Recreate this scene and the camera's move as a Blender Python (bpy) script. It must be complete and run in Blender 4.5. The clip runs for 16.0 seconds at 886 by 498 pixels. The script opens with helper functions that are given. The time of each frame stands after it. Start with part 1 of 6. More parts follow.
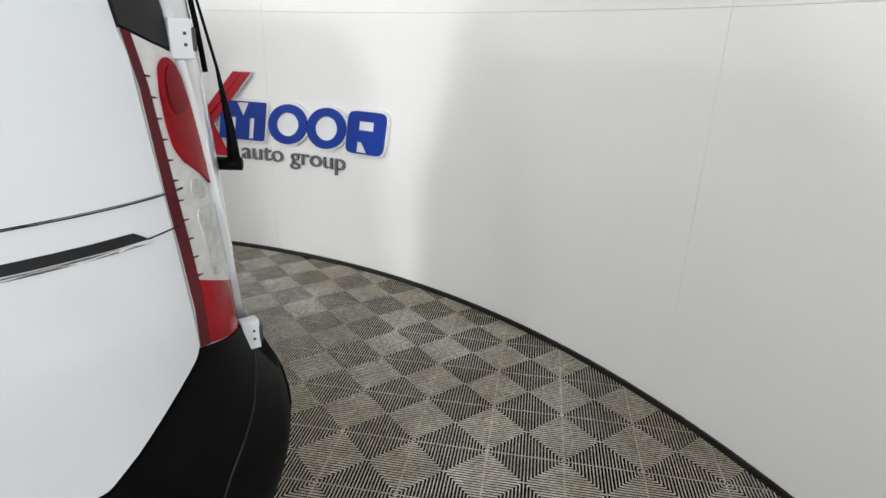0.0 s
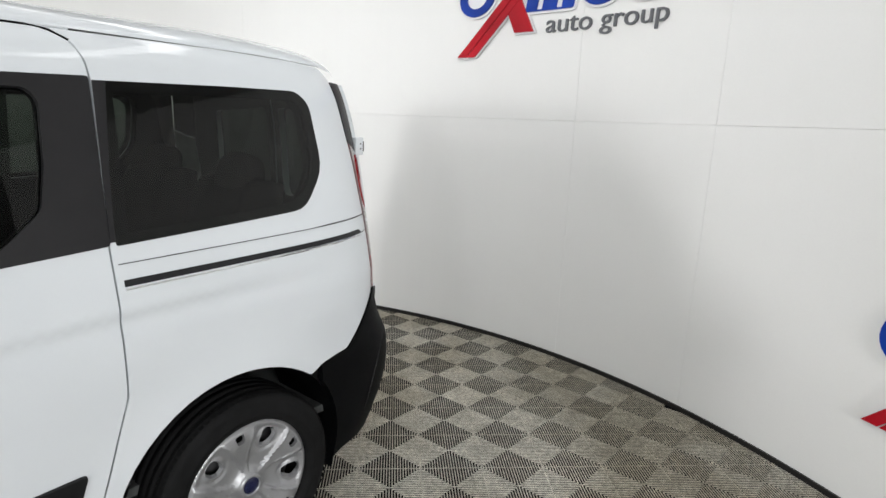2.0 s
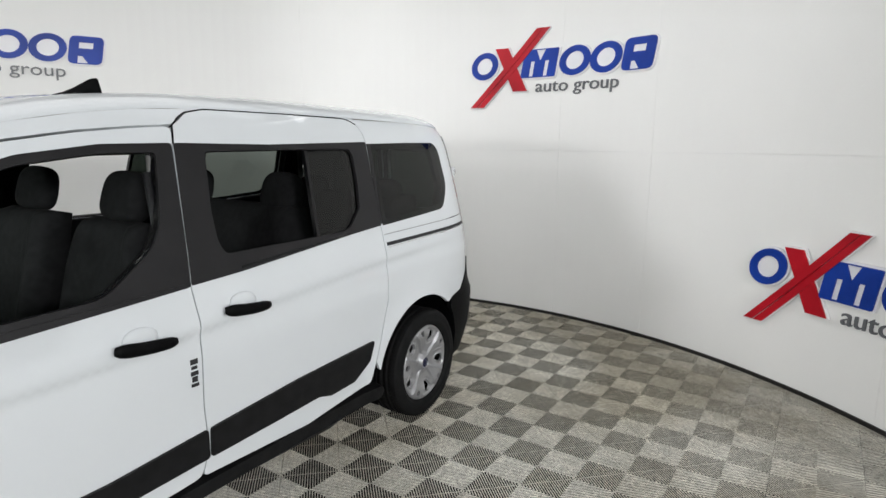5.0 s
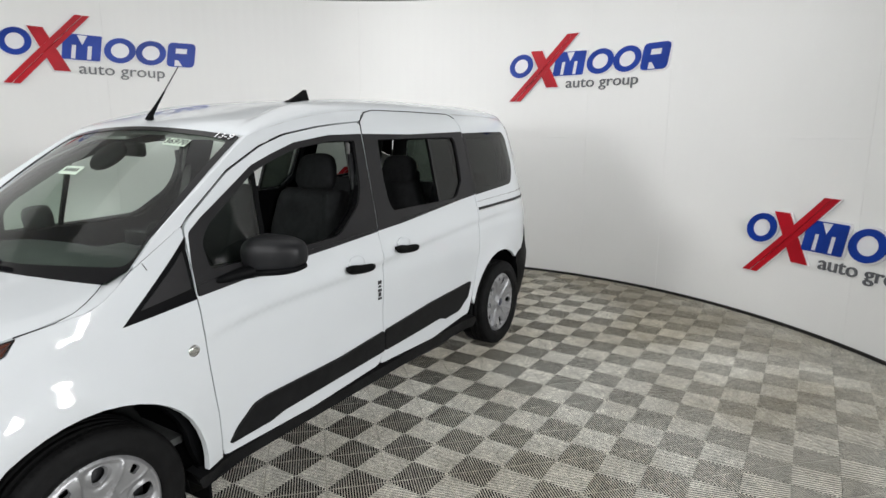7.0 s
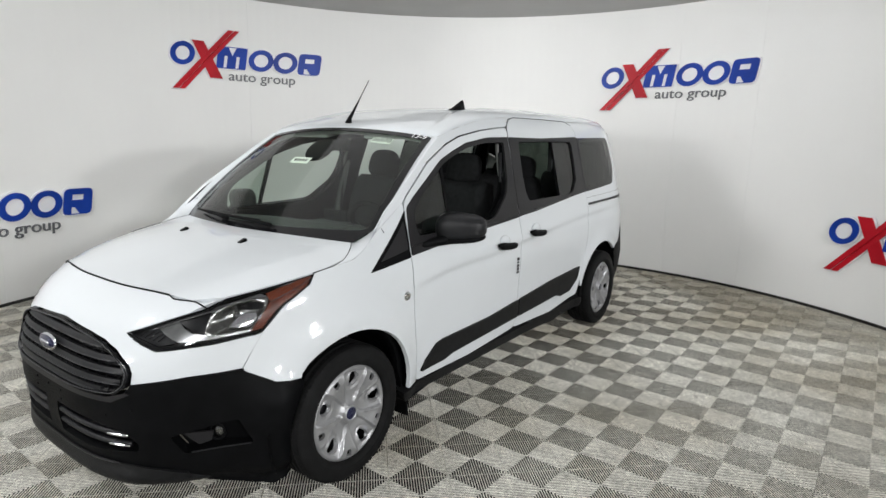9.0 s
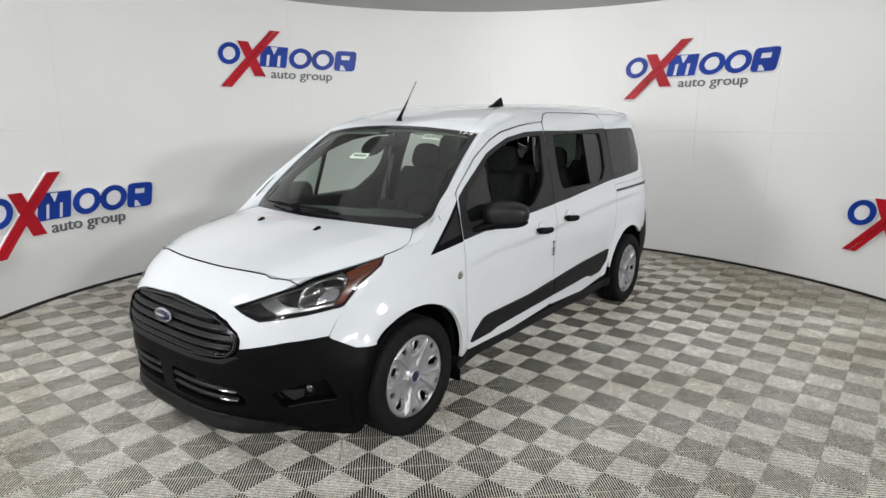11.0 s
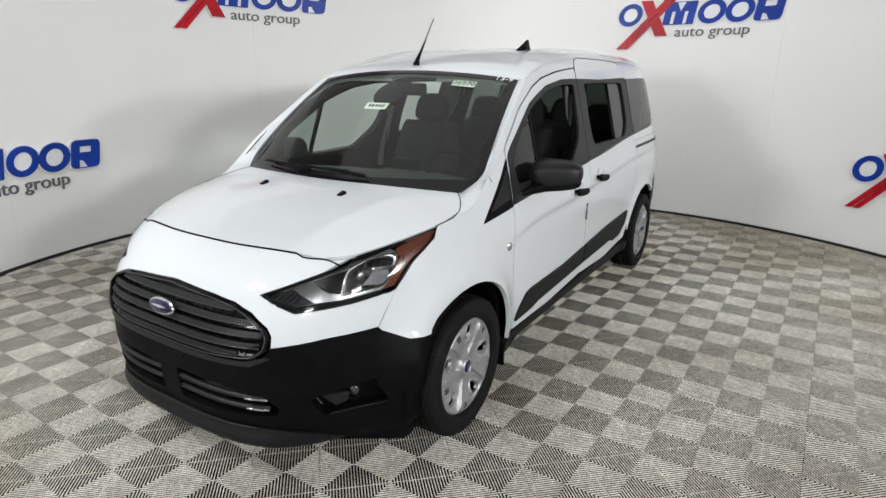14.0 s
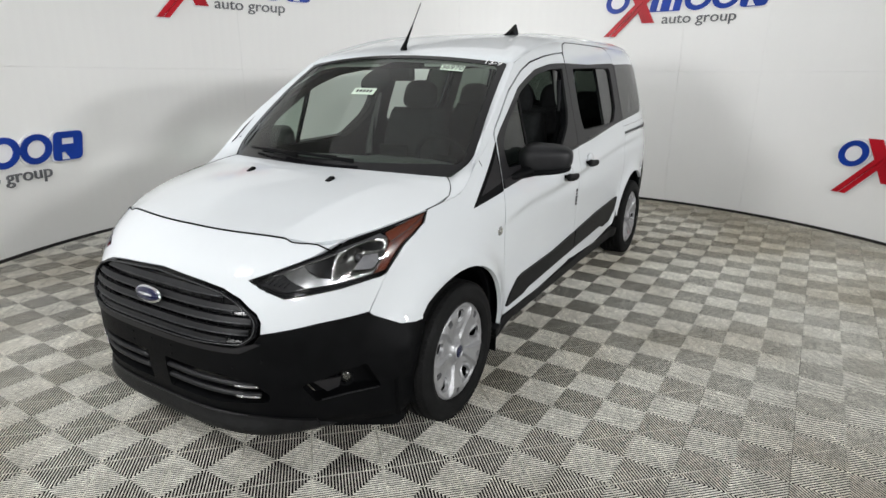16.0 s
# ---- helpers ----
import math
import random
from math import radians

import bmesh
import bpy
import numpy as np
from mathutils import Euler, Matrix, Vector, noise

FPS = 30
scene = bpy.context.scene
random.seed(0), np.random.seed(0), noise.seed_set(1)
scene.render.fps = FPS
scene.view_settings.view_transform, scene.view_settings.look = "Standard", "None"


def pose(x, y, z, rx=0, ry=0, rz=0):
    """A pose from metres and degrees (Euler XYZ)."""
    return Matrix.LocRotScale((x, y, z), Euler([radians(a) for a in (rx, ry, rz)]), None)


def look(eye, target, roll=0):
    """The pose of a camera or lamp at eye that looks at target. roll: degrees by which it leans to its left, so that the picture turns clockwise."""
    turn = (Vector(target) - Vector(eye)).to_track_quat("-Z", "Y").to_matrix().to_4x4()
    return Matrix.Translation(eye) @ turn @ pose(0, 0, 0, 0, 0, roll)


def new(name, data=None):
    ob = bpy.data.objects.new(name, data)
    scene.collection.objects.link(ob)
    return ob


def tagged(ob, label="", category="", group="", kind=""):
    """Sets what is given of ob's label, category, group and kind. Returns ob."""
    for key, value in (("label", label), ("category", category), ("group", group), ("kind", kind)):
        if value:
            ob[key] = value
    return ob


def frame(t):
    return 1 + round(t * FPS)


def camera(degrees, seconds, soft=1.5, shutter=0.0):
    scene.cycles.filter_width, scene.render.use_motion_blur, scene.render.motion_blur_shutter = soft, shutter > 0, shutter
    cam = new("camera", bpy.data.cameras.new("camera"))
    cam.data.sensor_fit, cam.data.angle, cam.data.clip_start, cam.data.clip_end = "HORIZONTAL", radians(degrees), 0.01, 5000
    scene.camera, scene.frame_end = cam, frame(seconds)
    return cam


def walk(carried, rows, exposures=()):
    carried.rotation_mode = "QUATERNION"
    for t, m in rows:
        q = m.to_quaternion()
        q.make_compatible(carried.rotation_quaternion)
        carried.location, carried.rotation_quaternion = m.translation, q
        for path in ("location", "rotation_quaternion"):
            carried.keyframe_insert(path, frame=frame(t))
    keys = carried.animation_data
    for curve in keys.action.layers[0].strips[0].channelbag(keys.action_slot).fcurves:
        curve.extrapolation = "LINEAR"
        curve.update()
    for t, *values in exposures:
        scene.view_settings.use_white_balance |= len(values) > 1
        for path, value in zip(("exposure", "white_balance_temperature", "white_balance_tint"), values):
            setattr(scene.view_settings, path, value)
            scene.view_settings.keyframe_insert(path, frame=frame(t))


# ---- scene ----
cam = camera(75.3, 16.0)

PATH = [
    (0, (-1.953, 1.844, 1.439), (-3.09, 0.346, 0.759), 1.9),
    (0.5, (-1.623, 2.009, 1.474), (-2.925, 0.611, 0.883), 1.1),
    (1, (-1.242, 2.123, 1.481), (-2.675, 0.824, 0.972), 2.5),
    (1.5, (-0.908, 2.228, 1.533), (-2.41, 0.999, 1.049), 3.5),
    (2, (-0.582, 2.437, 1.539), (-2.107, 1.217, 1.108), 2.3),
    (2.5, (-0.324, 2.501, 1.556), (-1.876, 1.309, 1.144), 1.8),
    (3, (0.044, 2.531, 1.564), (-1.559, 1.384, 1.226), 2.8),
    (3.5, (0.369, 2.664, 1.561), (-1.255, 1.542, 1.238), 2.4),
    (4, (0.677, 2.744, 1.613), (-0.957, 1.638, 1.283), 2.1),
    (4.2, (0.794, 2.718, 1.609), (-0.841, 1.614, 1.279), 1.4),
    (6.3, (1.974, 2.744, 1.585), (0.263, 1.784, 1.195), 0.7),
    (6.5, (2.131, 2.753, 1.578), (0.429, 1.778, 1.187), -0.0),
    (7, (2.391, 2.744, 1.594), (0.711, 1.729, 1.207), 0.1),
    (7.5, (2.625, 2.811, 1.57), (0.935, 1.808, 1.198), 0.3),
    (8, (2.838, 2.811, 1.586), (1.162, 1.788, 1.207), 0.1),
    (8.5, (3.061, 2.756, 1.584), (1.43, 1.662, 1.201), 1.1),
    (9, (3.283, 2.68, 1.579), (1.696, 1.521, 1.204), 1.3),
    (9.5, (3.443, 2.722, 1.596), (1.894, 1.519, 1.201), 1.3),
    (10, (3.54, 2.85, 1.615), (2.019, 1.608, 1.234), 0.4),
    (12.3, (3.789, 2.514, 1.647), (2.213, 1.377, 1.173), 0.5),
    (12.5, (3.749, 2.469, 1.605), (2.172, 1.328, 1.146), 0.5),
    (13, (3.61, 2.346, 1.579), (2.05, 1.201, 1.075), 0.4),
    (13.5, (3.583, 2.227, 1.577), (2.014, 1.109, 1.04), 0.3),
    (14, (3.602, 2.061, 1.573), (1.977, 1.037, 1.014), 0.7),
    (14.5, (3.59, 2.038, 1.571), (1.935, 1.076, 0.993), 0.3),
    (15, (3.581, 2.047, 1.561), (1.926, 1.076, 0.996), 0.1),
    (15.5, (3.587, 2.032, 1.551), (1.939, 1.046, 0.991), 0.4),
    (16, (3.598, 2.054, 1.532), (1.96, 1.065, 0.95), 0.3),
]
walk(cam, [(t, look(eye, target, roll)) for t, eye, target, roll in PATH], [(0.0, 0.05), (1.5, -0.04), (3.5, -0.10), (7.0, -0.17), (10.0, -0.22), (13.0, -0.22), (16.0, -0.21)])

# ---- light ----
world = bpy.data.worlds.new("world")
scene.world = world
world.use_nodes = True
world.node_tree.nodes["Background"].inputs["Color"].default_value = (0.9, 0.95, 1.0, 1)
world.node_tree.nodes["Background"].inputs["Strength"].default_value = 0.03


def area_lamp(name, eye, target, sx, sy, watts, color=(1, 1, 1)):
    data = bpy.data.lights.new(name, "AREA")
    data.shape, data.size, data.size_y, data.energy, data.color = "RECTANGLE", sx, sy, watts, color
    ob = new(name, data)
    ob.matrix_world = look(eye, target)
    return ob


CX, CY, RAD, TOP = 0.09, 0.32, 4.08, 3.15       # the round booth

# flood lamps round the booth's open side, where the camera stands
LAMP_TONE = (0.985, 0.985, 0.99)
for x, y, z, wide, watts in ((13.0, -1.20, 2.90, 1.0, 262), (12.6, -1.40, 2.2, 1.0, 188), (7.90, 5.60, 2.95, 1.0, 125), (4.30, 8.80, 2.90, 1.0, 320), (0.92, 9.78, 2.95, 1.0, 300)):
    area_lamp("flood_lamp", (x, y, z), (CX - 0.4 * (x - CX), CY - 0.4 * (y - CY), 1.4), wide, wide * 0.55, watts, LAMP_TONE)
# unseen soft fill added under the ceiling over the van; a flood lamp ahead of its nose
area_lamp("ceiling_fill", (0.2, -0.3, 3.12), (0.2, -0.3, 0.0), 4.0, 2.6, 26, LAMP_TONE)
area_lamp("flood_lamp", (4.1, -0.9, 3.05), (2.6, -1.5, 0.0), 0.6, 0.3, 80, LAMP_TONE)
# unseen fill lamps added to brighten the curved wall
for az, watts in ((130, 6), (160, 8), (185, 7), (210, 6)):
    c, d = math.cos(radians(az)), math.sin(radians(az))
    area_lamp("wall_fill", (CX + 2.2 * c, CY + 2.2 * d, 3.10), (CX + RAD * c, CY + RAD * d, 0.7), 1.6, 0.5, watts, LAMP_TONE)

# ---- materials ----


def material(name, color, rough=0.5, metal=0.0, coat=0.0, vary=0.0, scale=8.0, bump=0.0, bump_scale=200.0, spec=0.5, rough_vary=0.0):
    """Principled surface; colour and gloss vary at two scales, with fine relief."""
    m = bpy.data.materials.new(name)
    m.use_nodes = True
    nt = m.node_tree
    b = nt.nodes["Principled BSDF"]
    b.inputs["Base Color"].default_value = (*color, 1)
    b.inputs["Roughness"].default_value = rough
    b.inputs["Metallic"].default_value = metal
    b.inputs["Specular IOR Level"].default_value = spec
    if coat:
        b.inputs["Coat Weight"].default_value = coat
        b.inputs["Coat Roughness"].default_value = 0.035
    if vary or rough_vary or bump:
        tc = nt.nodes.new("ShaderNodeTexCoord")
        big = nt.nodes.new("ShaderNodeTexNoise")
        big.inputs["Scale"].default_value = scale
        big.inputs["Detail"].default_value = 6
        nt.links.new(tc.outputs["Object"], big.inputs["Vector"])
        fine = nt.nodes.new("ShaderNodeTexNoise")
        fine.inputs["Scale"].default_value = bump_scale
        fine.inputs["Detail"].default_value = 3
        nt.links.new(tc.outputs["Object"], fine.inputs["Vector"])
        if vary:
            mix = nt.nodes.new("ShaderNodeMix")
            mix.data_type = "RGBA"
            mix.inputs["A"].default_value = (*[c * (1 - vary) for c in color], 1)
            mix.inputs["B"].default_value = (*[min(1, c * (1 + vary)) for c in color], 1)
            add = nt.nodes.new("ShaderNodeMath")
            add.operation = "MULTIPLY_ADD"
            nt.links.new(fine.outputs["Fac"], add.inputs[0])
            add.inputs[1].default_value = 0.35
            nt.links.new(big.outputs["Fac"], add.inputs[2])
            ramp = nt.nodes.new("ShaderNodeMapRange")
            ramp.inputs["From Min"].default_value, ramp.inputs["From Max"].default_value = 0.45, 0.95
            nt.links.new(add.outputs[0], ramp.inputs["Value"])
            nt.links.new(ramp.outputs[0], mix.inputs["Factor"])
            nt.links.new(mix.outputs["Result"], b.inputs["Base Color"])
        if rough_vary:
            rr = nt.nodes.new("ShaderNodeMapRange")
            rr.inputs["To Min"].default_value, rr.inputs["To Max"].default_value = rough - rough_vary, rough + rough_vary
            nt.links.new(big.outputs["Fac"], rr.inputs["Value"])
            nt.links.new(rr.outputs[0], b.inputs["Roughness"])
        if bump:
            bp = nt.nodes.new("ShaderNodeBump")
            bp.inputs["Strength"].default_value = bump
            bp.inputs["Distance"].default_value = 0.001
            nt.links.new(fine.outputs["Fac"], bp.inputs["Height"])
            nt.links.new(bp.outputs["Normal"], b.inputs["Normal"])
    return m


def glass(name, tint, ior=1.45):
    """A thin pane: tinted see-through with a Fresnel gloss."""
    m = bpy.data.materials.new(name)
    m.use_nodes = True
    nt = m.node_tree
    nt.nodes.remove(nt.nodes["Principled BSDF"])
    tr = nt.nodes.new("ShaderNodeBsdfTransparent")
    tr.inputs["Color"].default_value = (*tint, 1)
    gl = nt.nodes.new("ShaderNodeBsdfGlossy")
    gl.inputs["Roughness"].default_value = 0.02
    # the same gloss from both faces of the pane: head-on share plus a steep rise at grazing angles
    f0 = ((ior - 1) / (ior + 1)) ** 2
    lw = nt.nodes.new("ShaderNodeLayerWeight")
    lw.inputs["Blend"].default_value = 0.5
    steep = nt.nodes.new("ShaderNodeMath")
    steep.operation = "POWER"
    nt.links.new(lw.outputs["Facing"], steep.inputs[0])
    steep.inputs[1].default_value = 5.0
    fr = nt.nodes.new("ShaderNodeMapRange")
    nt.links.new(steep.outputs[0], fr.inputs["Value"])
    fr.inputs["To Min"].default_value, fr.inputs["To Max"].default_value = f0, 1.0
    mix = nt.nodes.new("ShaderNodeMixShader")
    nt.links.new(fr.outputs[0], mix.inputs["Fac"])
    nt.links.new(tr.outputs[0], mix.inputs[1])
    nt.links.new(gl.outputs[0], mix.inputs[2])
    nt.links.new(mix.outputs[0], nt.nodes["Material Output"].inputs["Surface"])
    return m


def tile_plastic(name, clean, dirty):
    """Moulded floor plastic in world-sized wear: wide brownish soiling, hand-sized scuffs and a fine mottle, a little different on each tile."""
    m = material(name, clean, 0.55, spec=0.32)
    nt = m.node_tree
    b = nt.nodes["Principled BSDF"]
    geo = nt.nodes.new("ShaderNodeNewGeometry")

    def cloud(scale, detail, low, high, to0, to1):
        n = nt.nodes.new("ShaderNodeTexNoise")
        n.inputs["Scale"].default_value, n.inputs["Detail"].default_value = scale, detail
        nt.links.new(geo.outputs["Position"], n.inputs["Vector"])
        r = nt.nodes.new("ShaderNodeMapRange")
        r.inputs["From Min"].default_value, r.inputs["From Max"].default_value = low, high
        r.inputs["To Min"].default_value, r.inputs["To Max"].default_value = to0, to1
        nt.links.new(n.outputs["Fac"], r.inputs["Value"])
        return r.outputs[0]

    def times(a, c):
        n = nt.nodes.new("ShaderNodeMath")
        n.operation = "MULTIPLY"
        nt.links.new(a, n.inputs[0])
        nt.links.new(c, n.inputs[1])
        return n.outputs[0]

    mix = nt.nodes.new("ShaderNodeMix")
    mix.data_type = "RGBA"
    mix.inputs["A"].default_value, mix.inputs["B"].default_value = (*clean, 1), (*dirty, 1)
    # brown soiling grows towards the closed end, deepened to paint in the shade there
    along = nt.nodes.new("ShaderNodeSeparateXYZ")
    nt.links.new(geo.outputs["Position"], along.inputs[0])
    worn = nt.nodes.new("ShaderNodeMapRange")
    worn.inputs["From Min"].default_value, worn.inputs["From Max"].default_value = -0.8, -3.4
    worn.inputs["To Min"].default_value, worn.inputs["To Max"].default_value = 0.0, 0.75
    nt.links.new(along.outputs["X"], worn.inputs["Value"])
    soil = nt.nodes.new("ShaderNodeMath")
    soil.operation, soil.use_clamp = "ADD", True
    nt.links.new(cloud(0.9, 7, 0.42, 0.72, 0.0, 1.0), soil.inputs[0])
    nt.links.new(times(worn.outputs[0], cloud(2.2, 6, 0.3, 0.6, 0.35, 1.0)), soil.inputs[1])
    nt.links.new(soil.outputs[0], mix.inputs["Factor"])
    info = nt.nodes.new("ShaderNodeObjectInfo")
    each = nt.nodes.new("ShaderNodeMapRange")
    each.inputs["To Min"].default_value, each.inputs["To Max"].default_value = 0.95, 1.05
    nt.links.new(info.outputs["Random"], each.inputs["Value"])
    tone = times(times(cloud(11, 5, 0.3, 0.7, 0.82, 1.14), cloud(48, 4, 0.32, 0.68, 0.72, 1.26)), each.outputs[0])
    hsv = nt.nodes.new("ShaderNodeHueSaturation")
    nt.links.new(mix.outputs["Result"], hsv.inputs["Color"])
    nt.links.new(tone, hsv.inputs["Value"])
    nt.links.new(hsv.outputs[0], b.inputs["Base Color"])
    nt.links.new(cloud(14, 5, 0.3, 0.7, 0.40, 0.68), b.inputs["Roughness"])
    return m


M_PAINT = material("white_car_paint", (0.69, 0.725, 0.75), 0.45, coat=1.0, vary=0.015, scale=3, spec=0.12)
M_TRIM = material("black_plastic", (0.0032, 0.0034, 0.0039), 0.52, vary=0.3, scale=14, bump=0.3, bump_scale=900, spec=0.075)
M_SURROUND = material("satin_black_plastic", (0.015, 0.0147, 0.016), 0.45, vary=0.15, scale=9, bump=0.2, bump_scale=900, spec=0.28)
M_GLOSSBLACK = material("gloss_black", (0.006, 0.006, 0.007), 0.18, vary=0.1, spec=0.3)
M_GREYPLASTIC = material("grey_plastic", (0.012, 0.0125, 0.014), 0.45, vary=0.2, scale=20, bump=0.2, bump_scale=700, spec=0.3)
M_CABIN = material("dark_cabin_trim", (0.072, 0.076, 0.075), 0.7, vary=0.3, scale=10, bump=0.3, bump_scale=500)
M_DASH = material("grey_dashboard_plastic", (0.062, 0.066, 0.066), 0.6, vary=0.25, scale=12, bump=0.4, bump_scale=600)
M_CLOTH = material("charcoal_seat_cloth", (0.015, 0.0155, 0.0165), 0.95, vary=0.25, scale=30, bump=0.6, bump_scale=900, spec=0.15)
M_LINER = material("pale_headliner", (0.45, 0.45, 0.43), 0.95, vary=0.06, scale=12, bump=0.3, bump_scale=600)
M_PILLAR = material("grey_pillar_trim", (0.20, 0.20, 0.195), 0.8, vary=0.1, scale=12, bump=0.3, bump_scale=600)
M_LIP = material("lighter_black_plastic", (0.008, 0.0083, 0.009), 0.5, vary=0.4, scale=18, bump=0.35, bump_scale=700, spec=0.22)
M_SLATEDGE = material("edge_highlight_metal", (0.06, 0.062, 0.066), 0.32, metal=0.5, vary=0.2, scale=20)
M_RUBBER = material("tyre_rubber", (0.0065, 0.0067, 0.007), 0.72, vary=0.4, scale=18, bump=0.4, bump_scale=300, spec=0.16)
M_SILVER = material("silver_wheel_paint", (0.37, 0.375, 0.385), 0.42, metal=0.6, vary=0.05, scale=10)
M_CHROME = material("chrome", (0.82, 0.83, 0.85), 0.08, metal=1.0)
M_STEEL = material("dark_steel", (0.10, 0.10, 0.105), 0.5, metal=0.8, vary=0.3, scale=15)
M_RED = material("red_lens", (0.30, 0.0012, 0.007), 0.18, coat=0.08, vary=0.35, scale=9, spec=0.1)
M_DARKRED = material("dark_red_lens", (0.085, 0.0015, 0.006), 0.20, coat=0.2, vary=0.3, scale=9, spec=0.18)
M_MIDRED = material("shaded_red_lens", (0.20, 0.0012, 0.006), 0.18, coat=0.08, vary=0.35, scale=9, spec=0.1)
M_FROST = material("clear_ribbed_lens", (0.62, 0.62, 0.60), 0.18, coat=1.0, vary=0.12, scale=35)
M_CLEARLENS = material("clear_grey_lens", (0.50, 0.50, 0.48), 0.10, coat=1.0, vary=0.25, scale=45)
M_AMBER = material("amber_reflector", (0.115, 0.024, 0.009), 0.18, coat=0.7, vary=0.5, scale=42)
M_BLUE_BADGE = material("badge_blue", (0.006, 0.009, 0.045), 0.2, coat=0.6)
M_GLASS = glass("clear_green_glass", (0.68, 0.76, 0.70), ior=1.75)
M_WSGLASS = glass("windscreen_glass", (0.72, 0.82, 0.75), ior=1.55)
M_TINT = glass("privacy_glass", (0.19, 0.215, 0.195), ior=1.5)
M_LENS = glass("lamp_cover_glass", (0.93, 0.94, 0.95))
M_WALL = material("white_wall_paint", (0.88, 0.885, 0.87), 0.55, vary=0.025, scale=0.9, bump=0.15, bump_scale=120, rough_vary=0.1)
M_SKIRT = material("black_wall_skirting", (0.012, 0.011, 0.011), 0.5, vary=0.3)
M_CEIL = material("grey_ceiling", (0.55, 0.55, 0.54), 0.9, vary=0.05, scale=2)
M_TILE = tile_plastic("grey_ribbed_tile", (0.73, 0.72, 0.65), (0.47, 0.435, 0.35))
# near-black for rib sides: the shade between ribs, put into the colour
M_TILE_SHADE = material("rib_shade_black", (0.013, 0.0125, 0.012), 0.8, vary=0.3, scale=9, spec=0.2)
M_REFL = material("satin_reflector", (0.42, 0.425, 0.43), 0.26, metal=0.9, vary=0.25, scale=30)
M_SMOKE = material("smoked_reflector", (0.17, 0.172, 0.165), 0.22, metal=0.9, vary=0.35, scale=40)
# subfloor colour carries the shade at the bottom of the tile gaps
M_UNDER = material("subfloor_shade_black", (0.006, 0.006, 0.006), 0.9, vary=0.4, scale=6)
M_LOGO_BLUE = material("sign_blue", (0.010, 0.048, 0.34), 0.35, vary=0.35, scale=2.2, spec=0.2)
M_LOGO_RED = material("sign_red", (0.46, 0.009, 0.020), 0.35, vary=0.25, scale=3, spec=0.2)
M_LOGO_GREY = material("sign_grey", (0.12, 0.125, 0.135), 0.4, vary=0.1)
M_LOGO_WHITE = material("sign_white_edge", (0.86, 0.86, 0.88), 0.4, vary=0.03)
M_PAPER = material("sticker_paper", (0.62, 0.74, 0.62), 0.7, vary=0.05, scale=40)
M_INK = material("black_ink", (0.02, 0.02, 0.022), 0.7)
M_CHALK = material("white_marker", (0.85, 0.86, 0.88), 0.7)

# ---- mesh helpers ----


def link(name, verts, faces, mats, parent=None, label="", smooth=True, slots=None):
    me = bpy.data.meshes.new(name)
    me.from_pydata([tuple(v) for v in verts], [], faces)
    for m in mats if isinstance(mats, (list, tuple)) else [mats]:
        me.materials.append(m)
    if slots:
        me.polygons.foreach_set("material_index", slots)
    me.polygons.foreach_set("use_smooth", [smooth] * len(faces))
    me.update()
    ob = new(name, me)
    if parent:
        ob.parent = parent
    if label:
        tagged(ob, label)
    return ob


def part(name, bm, mat, parent=None, label="", smooth=False):
    me = bpy.data.meshes.new(name)
    bmesh.ops.recalc_face_normals(bm, faces=bm.faces)
    bm.to_mesh(me)
    bm.free()
    me.materials.append(mat)
    if smooth:
        me.polygons.foreach_set("use_smooth", [True] * len(me.polygons))
    ob = new(name, me)
    if parent:
        ob.parent = parent
    if label:
        tagged(ob, label)
    return ob


def box(x0, x1, y0, y1, z0, z1, bevel=0.0, seg=2, turn=None):
    bm = bmesh.new()
    bmesh.ops.create_cube(bm, size=1)
    for v in bm.verts:
        v.co = Vector(((x0 + x1) / 2 + v.co.x * (x1 - x0), (y0 + y1) / 2 + v.co.y * (y1 - y0), (z0 + z1) / 2 + v.co.z * (z1 - z0)))
    if bevel:
        bmesh.ops.bevel(bm, geom=bm.edges[:], offset=bevel, segments=seg, affect="EDGES", profile=0.5)
    if turn is not None:
        bm.transform(turn)
    return bm


def table(t, v):
    """Smooth curve through (place, value) pairs that never overshoots."""
    if v <= t[0][0]:
        return t[0][1]
    if v >= t[-1][0]:
        return t[-1][1]
    i = next(k for k in range(len(t) - 1) if v <= t[k + 1][0])
    n = len(t) - 1
    d = [(t[k + 1][1] - t[k][1]) / (t[k + 1][0] - t[k][0]) for k in range(max(0, i - 1), min(n, i + 2))]
    mid = d[1] if i > 0 else d[0]
    before, after = d[0] if i > 0 else mid, d[-1] if i < n - 1 else mid
    m0 = mid if i == 0 else (0 if before * mid <= 0 else 2 * before * mid / (before + mid))
    m1 = mid if i == n - 1 else (0 if after * mid <= 0 else 2 * after * mid / (after + mid))
    (x0, y0), (x1, y1) = t[i], t[i + 1]
    h, k = x1 - x0, (v - x0) / (x1 - x0)
    return y0 * (1 + 2 * k) * (1 - k) ** 2 + m0 * h * k * (1 - k) ** 2 + y1 * k * k * (3 - 2 * k) + m1 * h * k * k * (k - 1)


